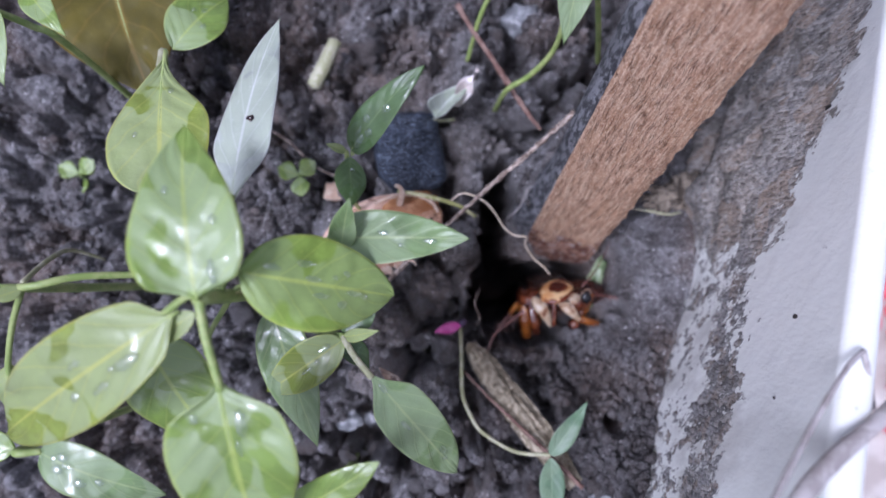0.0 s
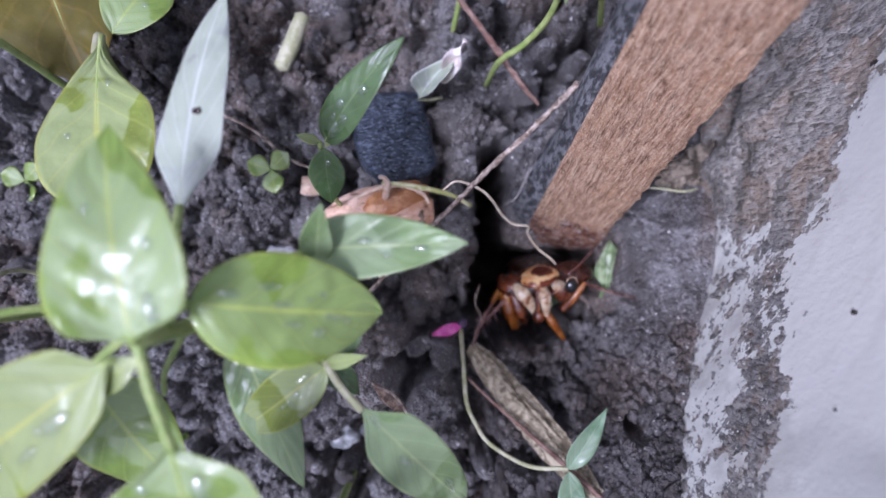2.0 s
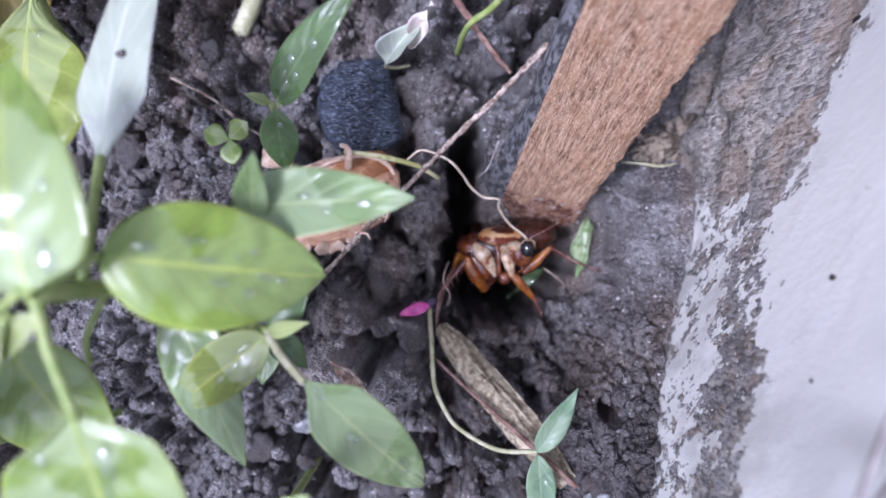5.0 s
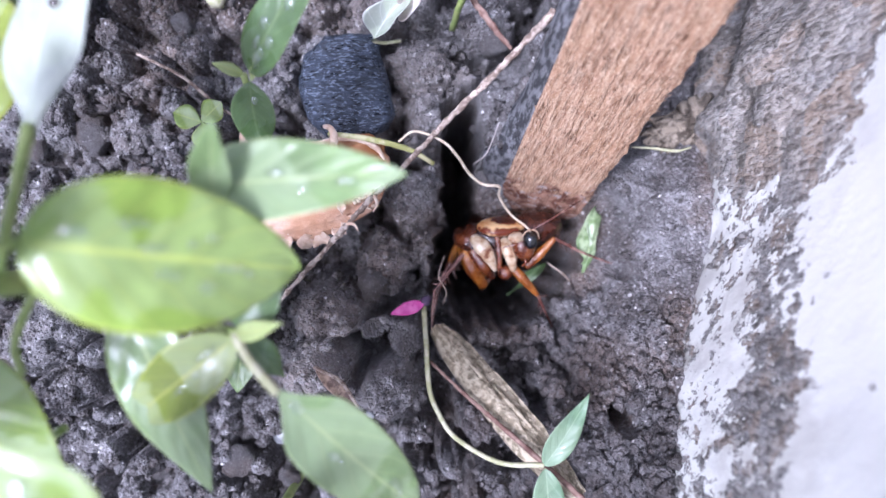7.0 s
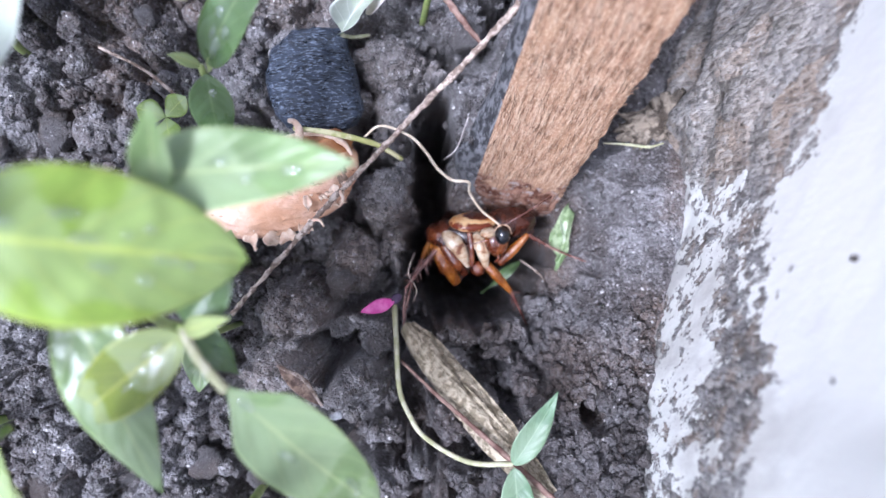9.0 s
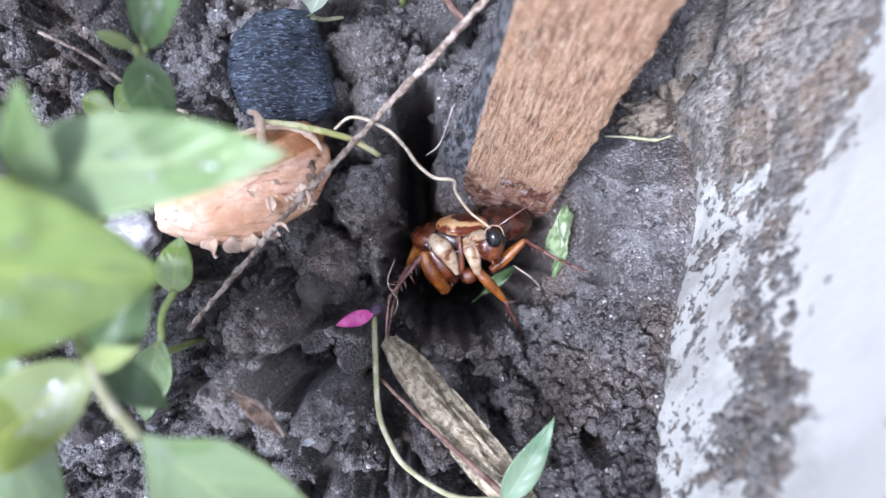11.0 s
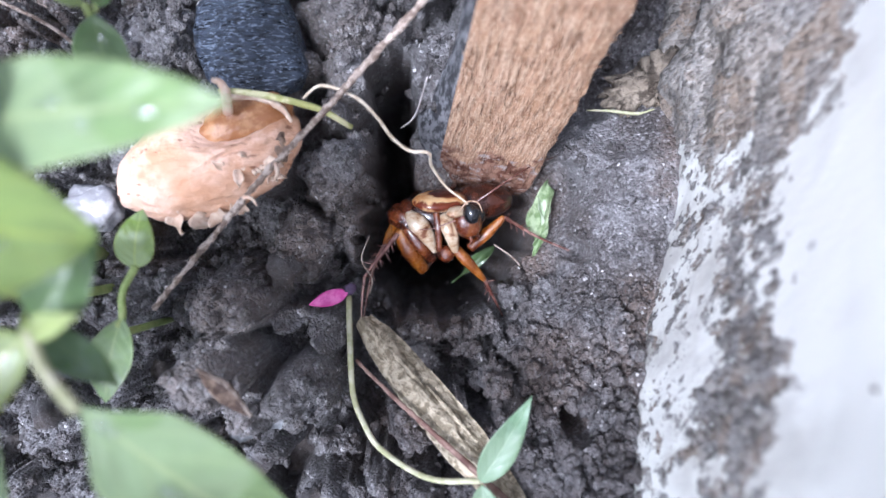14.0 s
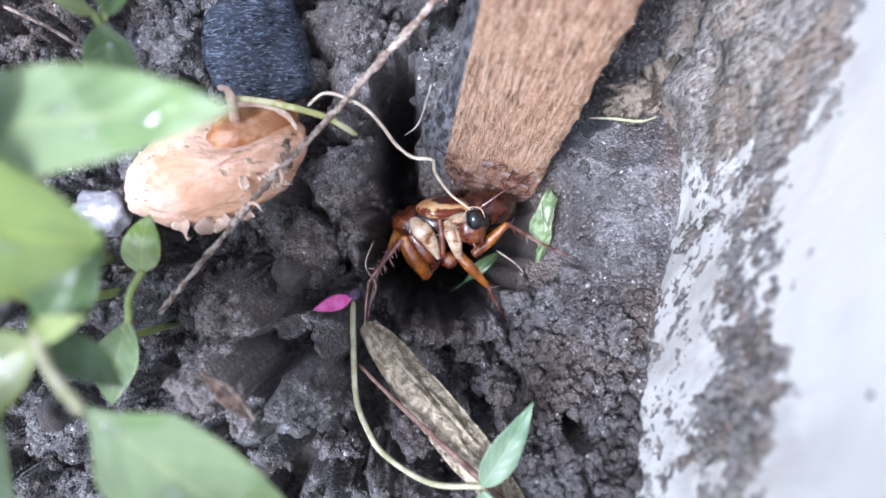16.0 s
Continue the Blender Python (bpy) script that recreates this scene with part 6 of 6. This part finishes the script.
def build_roach():
    r = new("cockroach")
    r.empty_display_size = 0.005
    r.matrix_basis = BODY
    REST[r] = BODY.copy()
    tagged(r, "glossy amber and dark brown cockroach with yellow shield in its burrow", "cockroach")
    shield = part("shield", body_blob((0.0, 0, 0.04), (0.36, 0.48, 0.13), 40, 20, boxy=0.92), SHIELD, r, "yellow-ringed neck shield with a dark brown blotch", pivot=roach_point(0, 0, 0))
    part("shield_underside", body_blob((0.0, 0, -0.03), (0.27, 0.38, 0.10), 28, 14), CHITIN, shield)
    part("side_plate", blob((1.30, -0.25, -1.22), (0.16, -0.16, 0.06), (0.16, 0.14, -0.1), (0.03, -0.02, 0.18), 22, 14, 0.12, 2.2, 6), CHITIN, r, "shiny red-brown side plate")
    part("side_plate", blob((1.10, -0.30, -1.55), (0.14, -0.18, 0.06), (0.16, 0.1, -0.1), (0.03, -0.02, 0.22), 22, 14, 0.12, 2.2, 7), CHITIN, r, "shiny red-brown side plate")
    part("back_plate", blob((2.46, -0.16, -1.35), (0.52, 0.02, -0.10), (0.0, 0.30, 0.05), (0.05, -0.06, 0.36), 32, 18, 0.06, 2.4, 11), DARK, r, "shiny dark brown back plate")
    part("flank", blob((1.16, -0.36, -1.30), (0.30, -0.10, 0.05), (0.06, 0.20, 0.0), (0.0, -0.05, 0.30), 26, 16, 0.12, 2.4, 12), CHITIN, r, "shiny red-brown flank")
    part("thorax", blob((1.72, -0.20, -1.45), (-0.05, 0.05, -0.55), (0.36, 0.1, -0.05), (0.05, 0.27, 0.03), 32, 18, 0.03, 2, 3), DARK, r, "dark reddish-brown thorax")
    part("abdomen", blob((1.62, -0.10, -2.4), (-0.08, 0.08, -0.95), (0.40, 0.1, -0.08), (0.05, 0.27, 0.03), 32, 18, 0.02, 2, 4), DARK, r)
    for side in (1, -1):
        part("wing_cover", blob((1.66 + 0.13 * side, 0.10 + 0.03 * side, -2.2), (-0.10, 0.10, -1.15), (0.27, 0.08, -0.05), (0.02, 0.09, 0.01), 32, 12, 0.02, 2, 5), DARK, r, "shiny dark brown wing cover")
    head = part("head", body_blob((0.52, 0.12, -0.20), (0.21, 0.26, 0.28), 32, 22, 0.05, 5, tilt=-20), FACE, r, "dark red and amber head", pivot=roach_point(0.28, 0, -0.02))
    for side in (1, -1):
        at = (0.68, -0.06, 0.0) if side < 0 else (0.56, 0.36, -0.16)
        part("eye", body_blob(at, (0.13, 0.12, 0.16), 26, 18, tilt=-20), BLACK, head, "shiny black eye")
        part("palp", tube([roach_point(0.60, 0.12 + 0.09 * side, -0.38), roach_point(0.66, 0.14 + 0.11 * side, -0.48), roach_point(0.60, 0.14 + 0.12 * side, -0.58)], (0.03, 0.028, 0.016), 14, 8), CHITIN, head)
    at = (0.68, -0.06, 0.0)
    ring = [(at[0] - 0.14, at[1] - 0.12, at[2] + 0.05), (at[0] - 0.06, at[1] - 0.03, at[2] + 0.19), (at[0] + 0.06, at[1] + 0.08, at[2] + 0.17), (at[0] + 0.13, at[1] + 0.12, at[2] + 0.02)]
    part("eye_rim", tube([roach_point(*q) for q in ring], (0.006, 0.012, 0.012, 0.005), 18, 7), TWIG_CREAM, head, "cream rim above the eye")
    part("brow", body_blob((0.42, -0.05, -0.02), (0.14, 0.24, 0.08), 22, 12, 0.05, 3), CREAM, head, "cream band between shield and face")
    part("cheek", body_blob((0.64, 0.08, -0.30), (0.11, 0.13, 0.12), 20, 14, 0.10, 4), CHITIN, head, "red-brown cheek")
    part("mouth", body_blob((0.58, 0.14, -0.42), (0.09, 0.11, 0.09), 18, 12, 0.1, 6), CHITIN, head)
    feeler = [(0.56, -0.08, -0.10), (0.37, -0.14, -0.18), (0.14, -0.26, -0.30), (-0.04, -0.38, -0.33)]
    part("antenna", tube([roach_point(*q) for q in feeler], (0.015, 0.011, 0.009, 0.006), 36, 6), SHIN, head, "thread-thin dark feeler", pivot=roach_point(*feeler[0]))
    a = roach_point(0.60, 0.24, 0.10)
    part("antenna", tube([a, a + (0.35, 0.15, 0.2), a + (0.9, 0.3, 0.25), a + (1.6, 0.35, 0.1)], (0.024, 0.016, 0.01, 0.005), 30, 6), SHIN, head, "thread-thin feeler", pivot=a)
    # hip pieces and their legs, in the plan's space
    part("hip", tube([(1.22, -0.30, -0.98), (1.36, -0.46, -0.90), (1.50, -0.68, -0.92), (1.62, -0.94, -1.04)], (0.09, 0.17, 0.13, 0.05), 24, 14, 0.02, 2, 0.6), CREAM, r, "cream-coloured hip plate")
    part("hip_seam", tube([(1.66, -0.30, -0.88), (1.68, -0.55, -0.86), (1.68, -0.92, -0.95)], (0.05, 0.06, 0.05), 14, 8, 0.1), CHITIN, r)
    part("neck_plate", blob((1.66, -0.36, -1.05), (0.42, -0.1, 0), (0.05, 0.22, 0), (0, 0, 0.12), 20, 10, 0.1, 2, 8), DARK, r)

    def leg(name, thick, thin, foot, radii, pivot, spines=0, seed=0):
        ob = part(name, tube(thick, radii, 20, 10, 0.03, seed, 0.75), AMBER, r, pivot=pivot)
        shin = part("shin", tube(thin, (0.042, 0.034, 0.026), 18, 7, 0.08, seed), SHIN, ob, "thin spiny red-brown shin")
        part("foot", tube(foot, (0.028, 0.022, 0.014), 14, 6, 0.05, seed), SHIN, ob)
        rng = np.random.RandomState(seed + 3)
        line = curve_points(thin, 20)
        for k in range(spines):
            p = line[2 + (k * 16) // max(1, spines)]
            d = unit(line[-1] - line[0])
            s = unit(np.cross(d, (0.2, 0.3, 1.0))) * (1 if k % 2 else -1)
            q = p + (s * 0.8 + d * 0.5 + rng.uniform(-0.3, 0.3, 3)) * rng.uniform(0.11, 0.19)
            part("spine", tube([p, q], (0.014, 0.005), 4, 4), SHIN, ob)
        return ob

    front = leg("front_leg", [(1.90, -0.86, -1.0), (2.12, -1.12, -1.04), (2.40, -1.46, -1.18)], [(2.40, -1.46, -1.18), (2.54, -1.76, -1.36)], [(2.54, -1.76, -1.36), (2.64, -1.96, -1.48), (2.72, -2.14, -1.6)], (0.085, 0.10, 0.05), (1.83, -0.30, -0.92), 9, 1)
    part("trochanter", blob((1.78, -0.98, -0.98), (0.03, -0.14, 0), (0.14, 0.02, 0), (0, 0, 0.10), 18, 12, 0.08, 3, 5), CHITIN, front, "shiny red-brown joint")
    part("hip", tube([(1.80, -0.36, -0.90), (1.85, -0.55, -0.82), (1.90, -0.75, -0.84), (1.94, -0.96, -0.96)], (0.09, 0.14, 0.11, 0.06), 24, 14, 0.02, 3, 0.6), CREAM, front, "cream-coloured hip plate")
    far = leg("far_front_leg", [(2.20, -0.92, -1.18), (2.47, -0.70, -1.08), (2.76, -0.45, -1.0)], [(2.76, -0.45, -1.0), (3.0, -0.60, -1.12), (3.22, -0.74, -1.24)], [(3.22, -0.74, -1.24), (3.50, -0.89, -1.36), (3.90, -1.08, -1.46)], (0.085, 0.105, 0.05), (2.0, -0.74, -1.25), 7, 2)
    mid = leg("middle_leg", [(1.06, -0.56, -1.22), (1.22, -0.90, -1.30), (1.42, -1.26, -1.48)], [(1.42, -1.26, -1.48), (1.58, -1.05, -1.7), (1.55, -0.9, -2.0)], [(1.55, -0.9, -2.0), (1.5, -0.8, -2.15), (1.4, -0.75, -2.25)], (0.13, 0.17, 0.10), (1.3, -0.5, -1.3), 5, 3)
    part("second_thigh", tube([(1.20, -0.52, -1.12), (1.40, -0.82, -1.14), (1.58, -1.08, -1.30)], (0.12, 0.14, 0.08), 18, 10, 0.04, 9, 0.75), CHITIN, mid)
    hind = leg("hind_leg", [(1.0, -0.40, -1.45), (1.0, -0.62, -1.3), (1.02, -0.62, -1.15)], [(1.02, -0.62, -1.15), (0.75, -0.92, -1.05), (0.46, -1.26, -0.95)], [(0.46, -1.26, -0.95), (0.40, -1.6, -0.9), (0.36, -2.05, -0.85)], (0.07, 0.075, 0.045), (1.0, -0.45, -1.4), 14, 4)
    other = leg("far_middle_leg", [(0.95, -0.45, -1.75), (0.85, -0.65, -1.7), (0.78, -0.78, -1.6)], [(0.78, -0.78, -1.6), (0.6, -1.1, -1.5), (0.5, -1.4, -1.45)], [(0.5, -1.4, -1.45), (0.42, -1.7, -1.35), (0.38, -1.95, -1.25)], (0.07, 0.07, 0.04), (0.95, -0.45, -1.75), 8, 5)
    return r, shield, head, front, far, mid, hind, other


ROACH, ROACH_SHIELD, ROACH_HEAD, ROACH_FRONT, ROACH_FAR, ROACH_MID, ROACH_HIND, ROACH_OTHER = build_roach()


def motions():
    # time; how far the body stands out of its resting place; how much the shield lies flat (1: reaching out, 0: drawn back);
    # the turns of the front, far front, middle and hind legs seen from above; the nod of the head
    rows = (
        (0.0, (0.68, -0.58, 0.0), 1.0, 33, 22, -22, -12, 0),
        (0.5, (0.70, -0.59, 0.0), 1.0, 33, 22, -22, -12, 0),
        (1.0, (0.72, -0.60, 0.0), 1.0, 33, 24, -22, -12, 0),
        (1.2, (0.70, -0.59, 0.0), 0.95, 30, 22, -22, -12, 0),
        (1.4, (0.58, -0.50, 0.0), 0.9, -22, 20, -24, -11, 4),
        (1.6, (0.44, -0.46, 0.0), 0.8, -20, 16, -22, -10, 8),
        (2.0, (0.18, -0.42, 0.0), 0.65, -8, 10, -14, -7, 8),
        (2.4, (-0.04, -0.24, 0.0), 0.4, 6, 6, -4, -3, 2),
        (2.6, (-0.12, -0.06, 0.0), 0.25, 4, 4, 0, 0, 0),
        (3.0, (0.0, -0.10, 0.0), 0.2, 0, 4, 0, 0, 0),
        (5.2, (-0.05, -0.03, 0.0), 0.20, 0, 2, 0, 0, 8),
        (7.3, (-0.04, -0.02, 0.0), 0.20, 0, 4, 0, 0, 6),
        (8.2, (-0.03, 0.0, 0.0), 0.20, 0, 4, 0, 0, 6),
        (10.3, (-0.03, 0.0, 0.0), 0.22, 0, 0, 0, 0, 2),
        (11.0, (0.0, 0.0, 0.0), 0.22, 0, 0, 0, 0, 0),
        (13.0, (0.0, 0.0, 0.0), 0.22, 0, 0, 0, 0, 4),
        (14.0, (0.0, 0.0, 0.0), 0.22, 0, 0, 0, 0, 0),
        (16.0, (0.0, 0.0, 0.0), 0.22, 0, 0, 0, 0, -2),
    )
    flat_head, flat_back = (0.86, -0.20, 0.46), (-0.05, 0.82, 0.55)
    own = BODY.to_3x3().to_4x4()

    def swing(k):
        """The turn of shield and head on the body."""
        mix = lambda a, b: [p * k + q * (1 - k) for p, q in zip(a, b)]
        return own.inverted() @ facing((0, 0, 0), mix(flat_head, REST_HEAD), mix(flat_back, REST_BACK))

    def seen(part_home, degrees):
        """A leg turned about the upright line through its joint."""
        return part_home @ own.inverted() @ pose(0, 0, 0, 0, 0, degrees) @ own

    walk(ROACH, [(q[0], Matrix.Translation(Vector(q[1]) * C) @ BODY) for q in rows])
    shield, head = ROACH_SHIELD.matrix_basis.copy(), ROACH_HEAD.matrix_basis.copy()
    walk(ROACH_SHIELD, [(q[0], shield @ swing(q[2])) for q in rows])
    walk(ROACH_HEAD, [(q[0], swing(q[2]) @ head @ pose(0, 0, 0, 0, q[7], 20 + q[7])) for q in rows])
    for k, leg in ((3, ROACH_FRONT), (4, ROACH_FAR), (5, ROACH_MID), (6, ROACH_HIND), (6, ROACH_OTHER)):
        home = leg.matrix_basis.copy()
        walk(leg, [(q[0], seen(home, q[k])) for q in rows])


motions()
